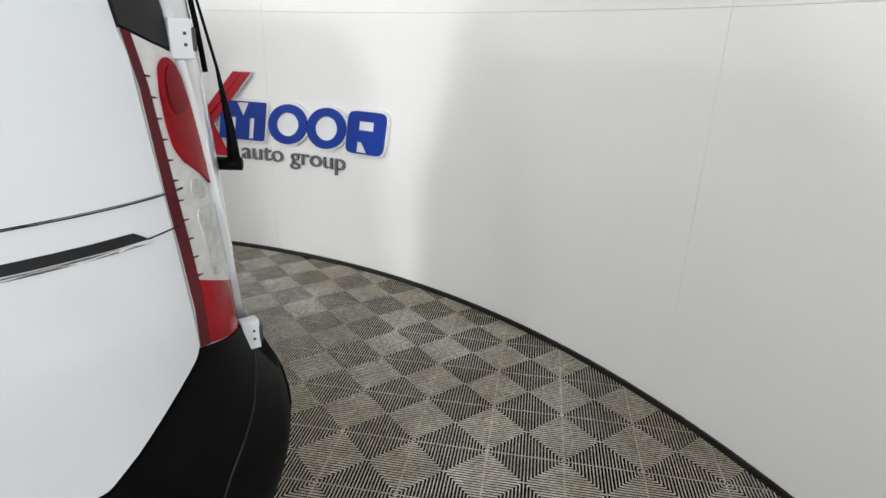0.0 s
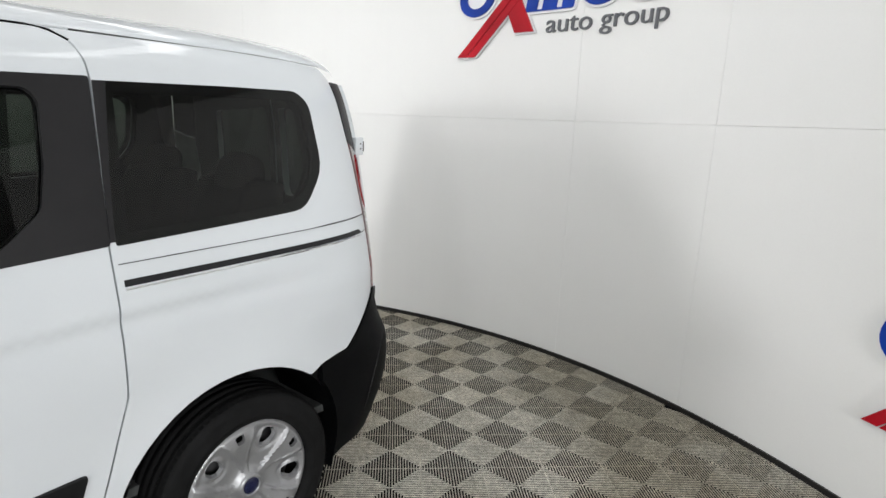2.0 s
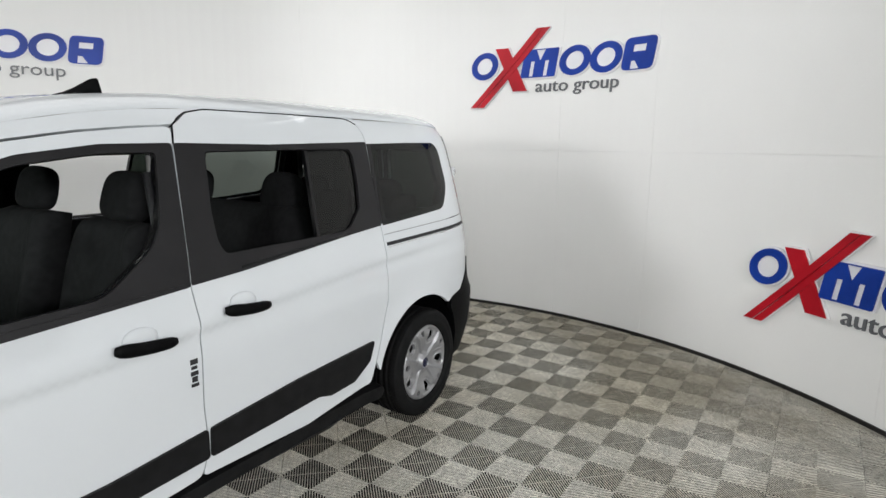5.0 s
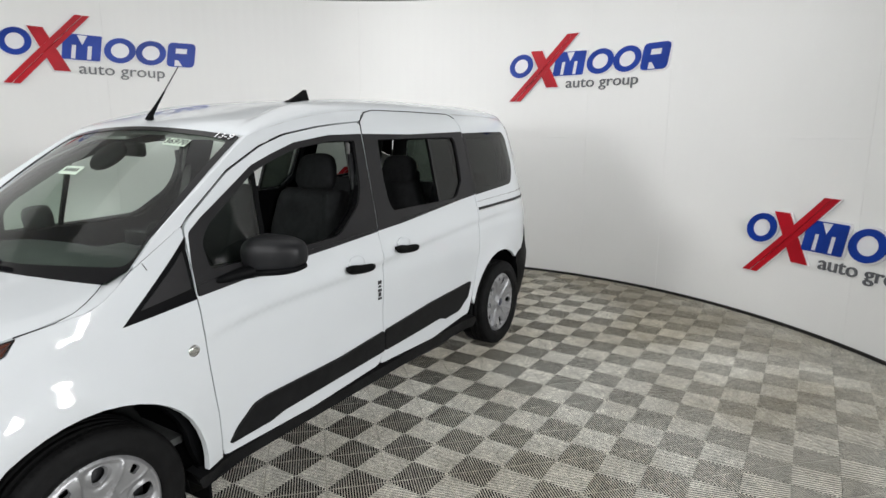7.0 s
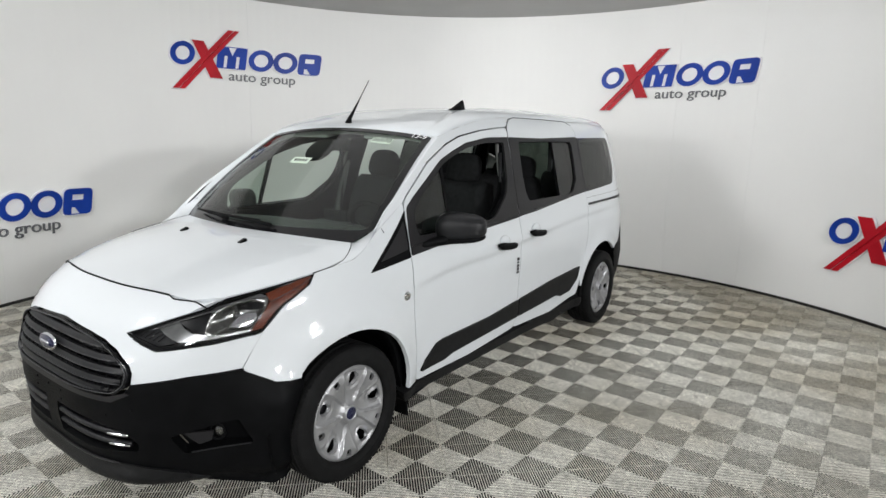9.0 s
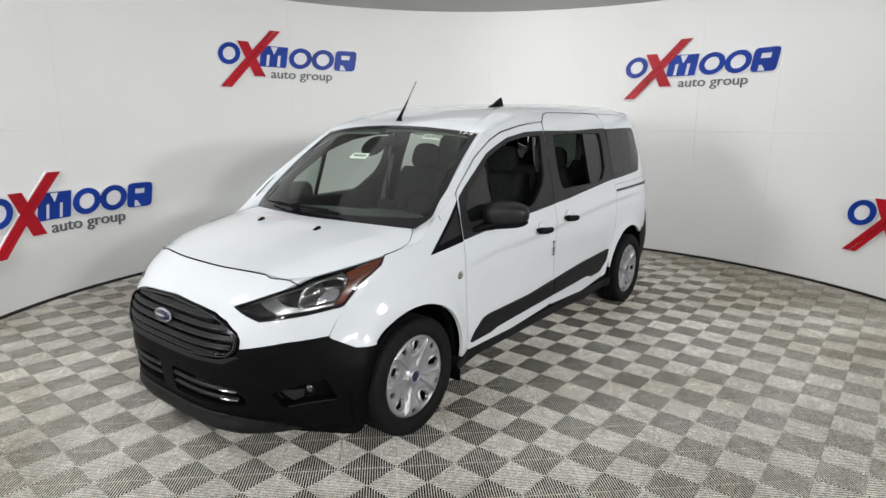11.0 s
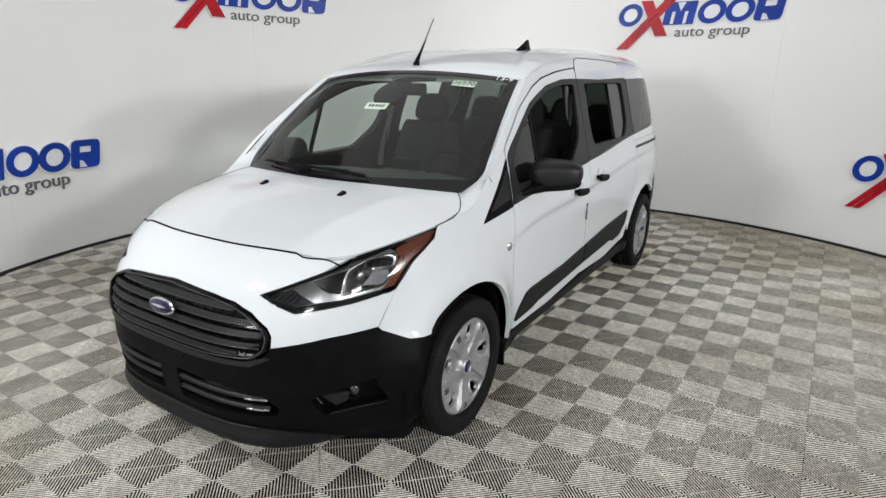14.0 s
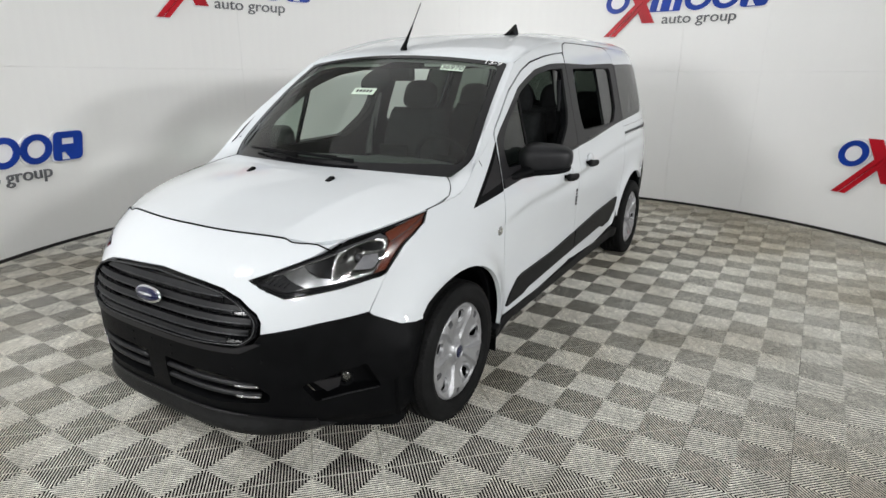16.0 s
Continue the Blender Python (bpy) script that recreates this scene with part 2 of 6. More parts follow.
def soften(poly, r=0.02, n=3):
    """Rounds every corner of an outline; r may be a number or one per corner."""
    out, count = [], len(poly)
    for i, p in enumerate(poly):
        a, b = Vector(poly[i - 1][:2]), Vector(poly[(i + 1) % count][:2])
        c = Vector(p[:2])
        q = min(p[2] if len(p) > 2 else r, (a - c).length * 0.45, (b - c).length * 0.45)
        if q < 1e-4:
            out.append((c.x, c.y))
            continue
        s, e = c + (a - c).normalized() * q, c + (b - c).normalized() * q
        for k in range(n + 1):
            w = k / n
            v = s * (1 - w) ** 2 + c * 2 * w * (1 - w) + e * w * w
            out.append((v.x, v.y))
    return out


def inside(p, poly):
    x, y, hit = p[0], p[1], False
    for i in range(len(poly)):
        (x0, y0), (x1, y1) = poly[i - 1], poly[i]
        if (y0 > y) != (y1 > y) and x < (x1 - x0) * (y - y0) / (y1 - y0) + x0:
            hit = not hit
    return hit


def split_ring(poly, step):
    out = []
    for i in range(len(poly)):
        a, b = Vector(poly[i]), Vector(poly[(i + 1) % len(poly)])
        n = max(1, int(math.ceil((b - a).length / step)))
        out += [tuple(a.lerp(b, k / n)) for k in range(n)]
    return out


def panel(name, outline, place, mats, parent=None, label="", holes=(), step=0.06, depth=0.02, flip=False, mirror=False, back=True, e=0.010):
    """A curved sheet with thickness: an outline (with holes) in two coordinates, laid on the surface place(u, v), its edges turned inwards."""
    from mathutils.geometry import delaunay_2d_cdt
    area = sum(a[0] * b[1] - b[0] * a[1] for a, b in zip(outline, outline[1:] + outline[:1]))
    rings = [split_ring(outline if area > 0 else outline[::-1], step)]
    for h in holes:
        ar = sum(a[0] * b[1] - b[0] * a[1] for a, b in zip(h, h[1:] + h[:1]))
        rings.append(split_ring(h[::-1] if ar > 0 else h, step))
    pts, edges = [], []
    for r in rings:
        base = len(pts)
        pts += r
        edges += [(base + k, base + (k + 1) % len(r)) for k in range(len(r))]
    us, vs = [p[0] for p in outline], [p[1] for p in outline]
    border = np.array(pts)
    u = min(us) + step * 0.5
    row = 0
    while u < max(us):
        v = min(vs) + step * (0.25 if row % 2 else 0.75)
        while v < max(vs):
            if ((border - (u, v)) ** 2).sum(1).min() > (0.55 * step) ** 2 and inside((u, v), rings[0]) and not any(inside((u, v), r) for r in rings[1:]):
                pts.append((u, v))
            v += step
        u += step * 0.87
        row += 1
    co, _, tris, *_ = delaunay_2d_cdt([Vector(p) for p in pts], edges, [], 0, 1e-6)
    faces = []
    for f in tris:
        c = sum((co[k] for k in f), Vector((0, 0))) / len(f)
        if inside(c, rings[0]) and not any(inside(c, r) for r in rings[1:]):
            faces.append(list(f))
    top = [Vector(place(p.x, p.y)) for p in co]
    if mirror:
        top = [Vector((p.x, -p.y, p.z)) for p in top]
    if flip != mirror:
        faces = [f[::-1] for f in faces]
    nrm = [Vector((0, 0, 0)) for _ in top]
    for f in faces:
        n = (top[f[1]] - top[f[0]]).cross(top[f[2]] - top[f[0]])
        for k in f:
            nrm[k] += n
    low = [p - n.normalized() * depth if n.length else p for p, n in zip(top, nrm)]
    n0 = len(top)
    verts = top + low
    count = {}
    for f in faces:
        for a, b in zip(f, f[1:] + f[:1]):
            count[(a, b)] = 1
    rim = [e for e in count if (e[1], e[0]) not in count]
    every, slots = [list(f) for f in faces], [0] * len(faces)
    if back:
        every += [[n0 + k for k in f[::-1]] for f in faces]
        slots += [1 if isinstance(mats, (list, tuple)) else 0] * len(faces)
    for a, b in rim:
        k = len(verts)
        verts += [top[a], top[b], low[b], low[a]]
        every.append([k + 1, k, k + 3, k + 2])
        slots.append(0)
    ob = link(name, verts, every, mats, parent, label, True, slots)
    normals = []
    for p, n in zip(co, nrm):
        d = (Vector(place(p.x + e, p.y)) - Vector(place(p.x - e, p.y))).cross(Vector(place(p.x, p.y + e)) - Vector(place(p.x, p.y - e)))
        if mirror:
            d = Vector((d.x, -d.y, d.z))
        d.normalize()
        n = n.normalized()
        d = d if d.dot(n) > 0 else -d
        normals.append(d if d.dot(n) > 0.6 else n)
    normals += [-d for d in normals]
    for k in range(2 * n0, len(verts), 4):
        f = (verts[k] - verts[k + 1]).cross(verts[k + 3] - verts[k]).normalized()
        normals += [f] * 4
    ob.data.normals_split_custom_set_from_vertices([tuple(d) for d in normals])
    return ob


def tube(name, pts, radius, mat, parent=None, label="", sides=8, closed=False):
    """A round bar along points; radius is a number or one per point."""
    pts = [Vector(p) for p in pts]
    verts, faces, n = [], [], len(pts)
    for i, p in enumerate(pts):
        a = pts[i - 1] if i or closed else p
        b = pts[(i + 1) % n] if i < n - 1 or closed else p
        d = (b - a).normalized()
        s = d.cross(Vector((0, 0, 1)) if abs(d.z) < 0.9 else Vector((1, 0, 0))).normalized()
        t = s.cross(d)
        r = radius[i] if isinstance(radius, (list, tuple)) else radius
        verts += [p + (s * math.cos(2 * math.pi * k / sides) + t * math.sin(2 * math.pi * k / sides)) * r for k in range(sides)]
    for i in range(n if closed else n - 1):
        for k in range(sides):
            j = (i + 1) % n
            faces.append([i * sides + k, i * sides + (k + 1) % sides, j * sides + (k + 1) % sides, j * sides + k])
    if not closed:
        faces += [list(range(sides))[::-1], [(n - 1) * sides + k for k in range(sides)]]
    return link(name, verts, faces, mat, parent, label)


def revolve(profile, sides=64, axis="y"):
    """Verts and faces of a closed ring: profile of (radius, along) turned about the y axis."""
    n = len(profile)
    verts, faces = [], []
    for k in range(sides):
        a = 2 * math.pi * k / sides
        verts += [(r * math.cos(a), s, r * math.sin(a)) for r, s in profile]
    for k in range(sides):
        j = (k + 1) % sides
        for i in range(n - 1):
            faces.append([k * n + i, k * n + i + 1, j * n + i + 1, j * n + i])
    return verts, faces


def lettering(name, text, size, mat, m, parent=None, label=""):
    cu = bpy.data.curves.new(name, "FONT")
    cu.body, cu.size, cu.extrude, cu.align_x, cu.align_y = text, size, 0.0004, "CENTER", "CENTER"
    tmp = new("tmp", cu)
    bpy.context.view_layer.update()
    me = bpy.data.meshes.new_from_object(tmp.evaluated_get(bpy.context.evaluated_depsgraph_get()))
    bpy.data.objects.remove(tmp)
    me.materials.clear()
    me.materials.append(mat)
    ob = new(name, me)
    ob.matrix_world = m
    if parent:
        ob.parent = parent
        ob.matrix_parent_inverse = parent.matrix_world.inverted()
    if label:
        tagged(ob, label)
    return ob


def thing(name, label, category, group="", at=(0, 0, 0)):
    ob = new(name)
    ob.location = at
    return tagged(ob, label, category, group)


# ---- booth ----


def on_wall(u, v, off=0.0):
    """u: angle in degrees times arc, metres along the wall from azimuth 0; v: height."""
    a = u / RAD
    return (CX + (RAD - off) * math.cos(a), CY + (RAD - off) * math.sin(a), v)


def arc(deg):
    return radians(deg) * RAD


def wall_section(a0, a1, z0, z1, parent):
    n = max(2, int((a1 - a0) / 1.5))
    verts, faces = [], []
    for k in range(n + 1):
        a = radians(a0 + (a1 - a0) * k / n)
        for r in (RAD, RAD + 0.10):
            for z in (z0, z1):
                verts.append((CX + r * math.cos(a), CY + r * math.sin(a), z))
    for k in range(n):
        i, j = 4 * k, 4 * k + 4
        faces += [[i, j, j + 1, i + 1], [i + 2, i + 3, j + 3, j + 2], [i + 1, j + 1, j + 3, i + 3], [i, i + 2, j + 2, j]]
    e = 4 * n
    faces += [[0, 1, 3, 2], [e, e + 2, e + 3, e + 1]]
    ob = link("panel", verts, faces, M_WALL, parent, smooth=False)
    return ob


round_wall = tagged(new("wall_round"), "curved white painted panel wall of a photo booth", "wall", kind="structure")
SEAMS = [118, 135, 161.3, 174, 213, 252, 291, 330]
GAP = 0.010
for s0, s1 in zip(SEAMS, SEAMS[1:]):
    wall_section(s0 + GAP, s1 - GAP, 0.0, 1.5772, round_wall)
    wall_section(s0 + GAP, s1 - GAP, 1.5785, TOP + 0.02, round_wall)


def ring_strip(name, r0, r1, z0, z1, a0, a1, mat, label, category):
    n = int((a1 - a0) / 1.5)
    verts, faces = [], []
    for k in range(n + 1):
        a = radians(a0 + (a1 - a0) * k / n)
        for r, z in ((r0, z0), (r0, z1), (r1, z1), (r1, z0)):
            verts.append((CX + r * math.cos(a), CY + r * math.sin(a), z))
    for k in range(n):
        for i in range(4):
            faces.append([4 * k + i, 4 * k + 4 + i, 4 * k + 4 + (i + 1) % 4, 4 * k + (i + 1) % 4])
    faces += [[3, 2, 1, 0], [4 * n, 4 * n + 1, 4 * n + 2, 4 * n + 3]]
    return tagged(link(name, verts, faces, mat, smooth=False), label, category, kind="structure")


ring_strip("wall_core", RAD + 0.10, RAD + 0.14, -0.05, TOP + 0.02, 118, 330, M_WALL, "backing of the curved booth wall", "wall")
ring_strip("baseboard", RAD - 0.012, RAD - 0.001, 0.0, 0.027, 118.1, 329.9, M_SKIRT, "thin black skirting strip along the curved wall", "baseboard")

tagged(part("ceiling", box(-6.5, 15.5, -6.5, 12.5, TOP + 0.025, TOP + 0.2), M_CEIL), "plain matt grey ceiling over the booth", "ceiling", kind="structure")
tagged(part("wall_outer_east", box(15.4, 15.5, -6.4, 12.4, -0.05, TOP), M_WALL), "plain white wall closing the hall", "wall", kind="structure")
tagged(part("wall_outer_north", box(-6.5, 15.4, 12.4, 12.5, -0.05, TOP), M_WALL), "plain white wall closing the hall", "wall", kind="structure")
tagged(part("wall_outer_south", box(-6.5, 15.4, -6.5, -6.4, -0.05, TOP), M_WALL), "plain white wall closing the hall", "wall", kind="structure")
tagged(part("wall_outer_west", box(-6.5, -6.4, -6.4, 12.4, -0.05, TOP), M_WALL), "plain white wall closing the hall", "wall", kind="structure")
floor = tagged(part("floor", box(-6.5, 15.5, -6.5, 12.5, -0.14, -0.030), M_UNDER), "floor of grey ribbed interlocking plastic tiles on a subfloor blackened for gap shade", "floor", kind="structure")

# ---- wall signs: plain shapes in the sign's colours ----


def ellipse(cu, cv, ru, rv, slant=0.0, n=28):
    return [(cu + ru * math.cos(2 * math.pi * k / n) + slant * rv * math.sin(2 * math.pi * k / n), cv + rv * math.sin(2 * math.pi * k / n)) for k in range(n)]


def wall_sign(az, zmid):
    """az: azimuth of the sign's first edge as read; zmid: height of the row of letters' middle."""
    sign = thing("wall_sign", "raised blue, red and grey sign on the curved white wall", "sign", "signs on the booth wall", on_wall(arc(az), zmid))
    bpy.context.view_layer.update()
    back = Matrix.Translation(sign.location).inverted()

    def shape(name, poly, mat, out=0.03, thick=0.028, holes=(), step=0.09):
        def lay(u, v):
            return back @ Vector(on_wall(arc(az) - 1.02 * u, zmid + v, out))
        return panel(name, poly, lay, mat, sign, holes=holes, step=step, depth=thick, flip=False, back=False)

    SL = 0.16

    def slab(u0, u1, v0, v1):
        return [(u0 + SL * v0, v0), (u1 + SL * v0, v0), (u1 + SL * v1, v1), (u0 + SL * v1, v1)]

    def edged(name, poly, mat, holes=(), grow=0.013, lift=0.0):
        c = Vector((sum(p[0] for p in poly) / len(poly), sum(p[1] for p in poly) / len(poly)))
        big = []
        for i, p in enumerate(poly):
            a, b, q = Vector(poly[i - 1]), Vector(poly[(i + 1) % len(poly)]), Vector(p)
            t = ((q - a).normalized() + (b - q).normalized()).normalized()
            nrm = Vector((t.y, -t.x))
            if nrm.dot(q - c) < 0:
                nrm = -nrm
            big.append(tuple(q + nrm * grow))
        shape("white_backing", big, M_LOGO_WHITE, 0.022 + lift, 0.02)
        shape(name, poly, mat, 0.034 + lift, 0.011, holes)

    for cu, ru in ((0.135, 0.135), (1.04, 0.148), (1.335, 0.148)):
        edged("ring", ellipse(cu, 0.0, ru, 0.128, SL), M_LOGO_BLUE, [ellipse(cu, 0.0, ru * 0.58, 0.076, SL)])
    edged("block", soften(slab(0.525, 0.865, -0.125, 0.125), 0.012, 2), M_LOGO_BLUE, [slab(0.605, 0.645, -0.125 + 0.01, 0.02), slab(0.745, 0.785, -0.125 + 0.01, 0.02), [(0.66, 0.118), (0.70, 0.02), (0.755, 0.118)]])
    edged("block", soften(slab(1.495, 1.775, -0.128, 0.128), 0.05, 3), M_LOGO_BLUE, [slab(1.575, 1.69, 0.015, 0.07), [(1.555, -0.12), (1.64, -0.12), (1.60, -0.055), (1.565, -0.055)]])
    edged("bar", [(0.245, 0.155), (0.375, 0.155), (0.575, -0.245), (0.435, -0.245)], M_LOGO_RED, lift=0.004)
    edged("bar", [(0.0, -0.39), (0.064, -0.39), (0.726, 0.31), (0.66, 0.31)], M_LOGO_RED, lift=0.008)
    edged("bar", [(0.073, -0.39), (0.135, -0.39), (0.79, 0.31), (0.733, 0.31)], M_LOGO_RED, grow=0.004, lift=0.0085)
    # the two grey words below, bent to the wall
    words = lettering("words", "auto group", 0.15, M_LOGO_GREY, Matrix.Identity(4))
    lo, hi = min(v.co.x for v in words.data.vertices), max(v.co.x for v in words.data.vertices)
    low, top = min(v.co.y for v in words.data.vertices), max(v.co.y for v in words.data.vertices)
    spots = []
    for v in words.data.vertices:
        u, h = 0.665 + 0.80 * (v.co.x - lo) / (hi - lo), -0.292 + 0.122 * (v.co.y - low) / (top - low)
        spots.append(tuple(back @ Vector(on_wall(arc(az) - 1.02 * (u + SL * 0.3 * h), zmid + h, 0.016 if v.co.z > 0 else 0.002))))
    loops = [tuple(f.vertices) for f in words.data.polygons]
    xs = [v.co.x for v in words.data.vertices]
    bpy.data.objects.remove(words)
    # letters: faces whose spans along the line touch belong together
    letters = []
    for f in sorted(loops, key=lambda f: min(xs[k] for k in f)):
        if letters and min(xs[k] for k in f) < letters[-1][1] + 0.0005:
            letters[-1][0].append(f)
            letters[-1][1] = max(letters[-1][1], max(xs[k] for k in f))
        else:
            letters.append([[f], max(xs[k] for k in f)])
    for fs, _ in letters:
        used = sorted({k for f in fs for k in f})
        at_new = {k: n for n, k in enumerate(used)}
        link("letter", [spots[k] for k in used], [[at_new[k] for k in f] for f in fs], M_LOGO_GREY, sign, smooth=False)
    return sign


for az, zmid in ((187.0, 2.375), (264.9, 2.472), (148.3, 0.815), (225.6, 0.905), (303.8, 0.888)):
    wall_sign(az, zmid)

# ---- the van: one smooth body shape that all its panels lie on ----
SIDE = [(0.16, 0.80), (0.22, 0.845), (0.35, 0.862), (0.5, 0.872), (0.7, 0.885), (0.86, 0.895), (0.93, 0.895), (1.0, 0.885), (1.12, 0.862), (1.3, 0.81), (1.5, 0.752), (1.6, 0.722), (1.68, 0.69), (1.74, 0.64), (1.78, 0.55)]
NOSE = [(0.16, 2.30), (0.22, 2.37), (0.3, 2.40), (0.45, 2.42), (0.6, 2.415), (0.7, 2.39), (0.78, 2.35), (0.85, 2.295), (0.9, 2.235), (0.95, 2.16), (1.0, 2.1), (1.2, 1.9)]
TAIL = [(0.16, -2.30), (0.3, -2.37), (0.42, -2.43), (0.52, -2.445), (0.62, -2.43), (0.72, -2.37), (0.83, -2.333), (1.1, -2.32), (1.43, -2.31), (1.6, -2.292), (1.7, -2.262), (1.78, -2.20)]
X0F, X0R, PF, PR = 0.6, -1.25, 3.5, 5.0
AXLE_F, AXLE_R, HUB = 1.531, -1.531, 0.325


SWAGE = [(-2.0, 1.03), (-1.1, 0.998), (-0.75, 0.976), (-0.3, 0.945), (0.1, 0.908), (0.285, 0.893), (0.72, 0.877), (0.98, 0.845), (1.15, 0.81)]


def flare(x, z):
    """Wheel-arch lips stand a little proud."""
    out = 0.0
    for ax, amp in ((AXLE_F, 0.044), (AXLE_R, 0.024)):
        r = math.hypot(x - ax, z - HUB)
        out += amp * math.exp(-((r - 0.40) / 0.09) ** 2)
    if x > 1.6 and z < 0.64:
        # the bumper stands out ahead of the front wheel
        out += 0.06 * math.exp(-((x - 1.87) / 0.13) ** 2) * min(1.0, (0.64 - z) / 0.14)
    if -2.0 < x < 1.15:
        # a shallow character line along the doors
        line = table(SWAGE, x)
        fade = min(1.0, (1.15 - x) / 0.25, (x + 2.0) / 0.6)
        out += 0.0068 * fade * math.tanh((z - line) / 0.015) * math.exp(-((z - line) / 0.085) ** 2)
    return out


def half_width(x, z):
    w = table(SIDE, z)
    if x > X0F:
        k = (x - X0F) / (table(NOSE, z) - X0F)
        return w * max(0.0, 1 - k ** PF) ** (1 / PF) if k < 1 else 0.0
    if x < X0R:
        k = (X0R - x) / (X0R - table(TAIL, z))
        return w * max(0.0, 1 - k ** PR) ** (1 / PR) if k < 1 else 0.0
    return w


def side(off=0.0):
    return lambda x, z: (x, half_width(x, z) + flare(x, z) + off, z)


def front(off=0.0):
    """u: plan angle from the nose (metres of y at the nose's own scale), v: height."""
    def place(a, z):
        w, ln = table(SIDE, z) + off, table(NOSE, z) - X0F + off
        c, s = math.cos(a), math.sin(a)
        r = (abs(c) ** PF + abs(s) ** PF) ** (-1 / PF)
        x, y = X0F + ln * r * c, w * r * s
        return (x, y + math.copysign(flare(x, z) * min(1, abs(s) * 1.2), y), z)
    return place


def rear(off=0.0):
    def place(a, z):
        w, ln = table(SIDE, z) + off, X0R - table(TAIL, z) + off
        c, s = math.cos(a), math.sin(a)
        r = (abs(c) ** PR + abs(s) ** PR) ** (-1 / PR)
        return (X0R - ln * r * c, w * r * s, z)
    return place


def fa(y, z):
    """Plan angle on the nose of the point at that y and height."""
    w, ln = table(SIDE, z), table(NOSE, z) - X0F
    q = min(0.9999, abs(y) / w)
    return math.copysign(math.atan2(q, (1 - q ** PF) ** (1 / PF)), y)


def fx(x, z):
    """The same for a point at that x, on the left."""
    w, ln = table(SIDE, z), table(NOSE, z) - X0F
    q = min(0.9999, (x - X0F) / ln)
    return math.atan2((1 - q ** PF) ** (1 / PF), q)


def ry(y, z):
    w = table(SIDE, z)
    q = min(0.9999, abs(y) / w)
    return math.copysign(math.atan2(q, (1 - q ** PR) ** (1 / PR)), y)


def rx(x, z):
    ln = X0R - table(TAIL, z)
    q = min(0.9999, (X0R - x) / ln)
    return math.atan2((1 - q ** PR) ** (1 / PR), q)


def both(poly):
    """Closes a half outline, given from the middle outwards and back to the middle, with its mirror image."""
    return poly + [(-a, z) for a, z in poly[::-1] if abs(a) > 1e-6]


HOOD_C = [(1.2, 1.125), (1.42, 1.102), (1.6, 1.075), (1.8, 1.036), (2.0, 0.985), (2.1, 0.96), (2.18, 0.938), (2.3, 0.88)]
HOOD_Y = [(1.2, 0.84), (1.41, 0.83), (1.66, 0.80), (1.95, 0.70), (2.1, 0.57), (2.2, 0.55)]
HOOD_DROP = [(1.2, 0.035), (1.36, 0.05), (1.5, 0.065), (1.66, 0.066), (1.95, 0.055), (2.1, 0.036), (2.2, 0.034)]
HOOD_POW = [(1.5, 2.6), (1.66, 3.0), (1.95, 4.0), (2.1, 5.0)]


def hood_top(x, y):
    return (x, y, table(HOOD_C, x) - table(HOOD_DROP, x) * (abs(y) / table(HOOD_Y, x)) ** table(HOOD_POW, x))


def edge_y(x):
    """Where the bonnet's surface meets the body side, at that x."""
    lo, hi = 0.02, 0.95
    for _ in range(40):
        m = (lo + hi) / 2
        if half_width(x, hood_top(x, m)[2]) > m:
            lo = m
        else:
            hi = m
    return lo


def edge_x(y):
    """The same along the nose, at that y."""
    lo, hi = 1.5, 2.35
    for _ in range(40):
        m = (lo + hi) / 2
        if half_width(m, hood_top(m, y)[2]) > y:
            lo = m
        else:
            hi = m
    return lo


def edge_z(x):
    return hood_top(x, edge_y(x))[2]


def flow_z(x):
    """Top edge of the wing where it sweeps up into the screen pillar."""
    x0, x1, z0, s0, s1 = 1.30, 1.46, 1.1373, -0.70, (edge_z(1.48) - edge_z(1.44)) / 0.04
    if x >= x1:
        return edge_z(x)
    t, h, z1 = (x - x0) / (x1 - x0), x1 - x0, edge_z(x1)
    return z0 * (1 + 2 * t) * (1 - t) ** 2 + s0 * h * t * (1 - t) ** 2 + z1 * t * t * (3 - 2 * t) + s1 * h * t * t * (t - 1)


WING_SEAM = [(1.30, 0.662), (1.322, 0.690), (1.343, 0.715), (1.385, 0.753), (1.437, 0.787), (1.487, 0.811), (1.55, min(0.822, edge_y(1.55) - 0.004)), (1.61, edge_y(1.61) - 0.002)]
ROOF_C = [(-2.22, 1.762), (-2.0, 1.815), (-1.6, 1.834), (-0.9, 1.836), (-0.3, 1.823), (0.1, 1.796), (0.45, 1.732), (0.66, 1.668), (0.80, 1.615)]
RAIL_Z = [(-2.22, 1.700), (-2.05, 1.728), (-1.6, 1.740), (-0.9, 1.745), (-0.2, 1.735), (0.15, 1.705), (0.45, 1.653), (0.68, 1.592), (0.8, 1.55)]


RIDGE = [(-2.2, 0.72), (-0.5, 0.70), (0.05, 0.715), (0.3, 0.77), (0.5, 0.85), (0.72, 0.94)]


def roof_top(x, k):
    """k: -1 to 1 across."""
    zs = table(RAIL_Z, x)
    ys = half_width(x, zs)
    zc = table(ROOF_C, x)
    # a raised ridge runs back from each screen corner, with the middle of the roof a little lower
    w = min(1.0, max(0.0, (abs(k) - table(RIDGE, x)) / 0.07 + 0.5))
    low = 0.014 * (1 - w * w * (3 - 2 * w)) * min(1.0, max(0.0, (0.72 - x) / 0.25), max(0.0, (x + 2.2) / 0.15))
    return (x, ys * k, zs + (zc - zs) * max(0.0, 1 - abs(k) ** 3.0) ** 0.54 - low)


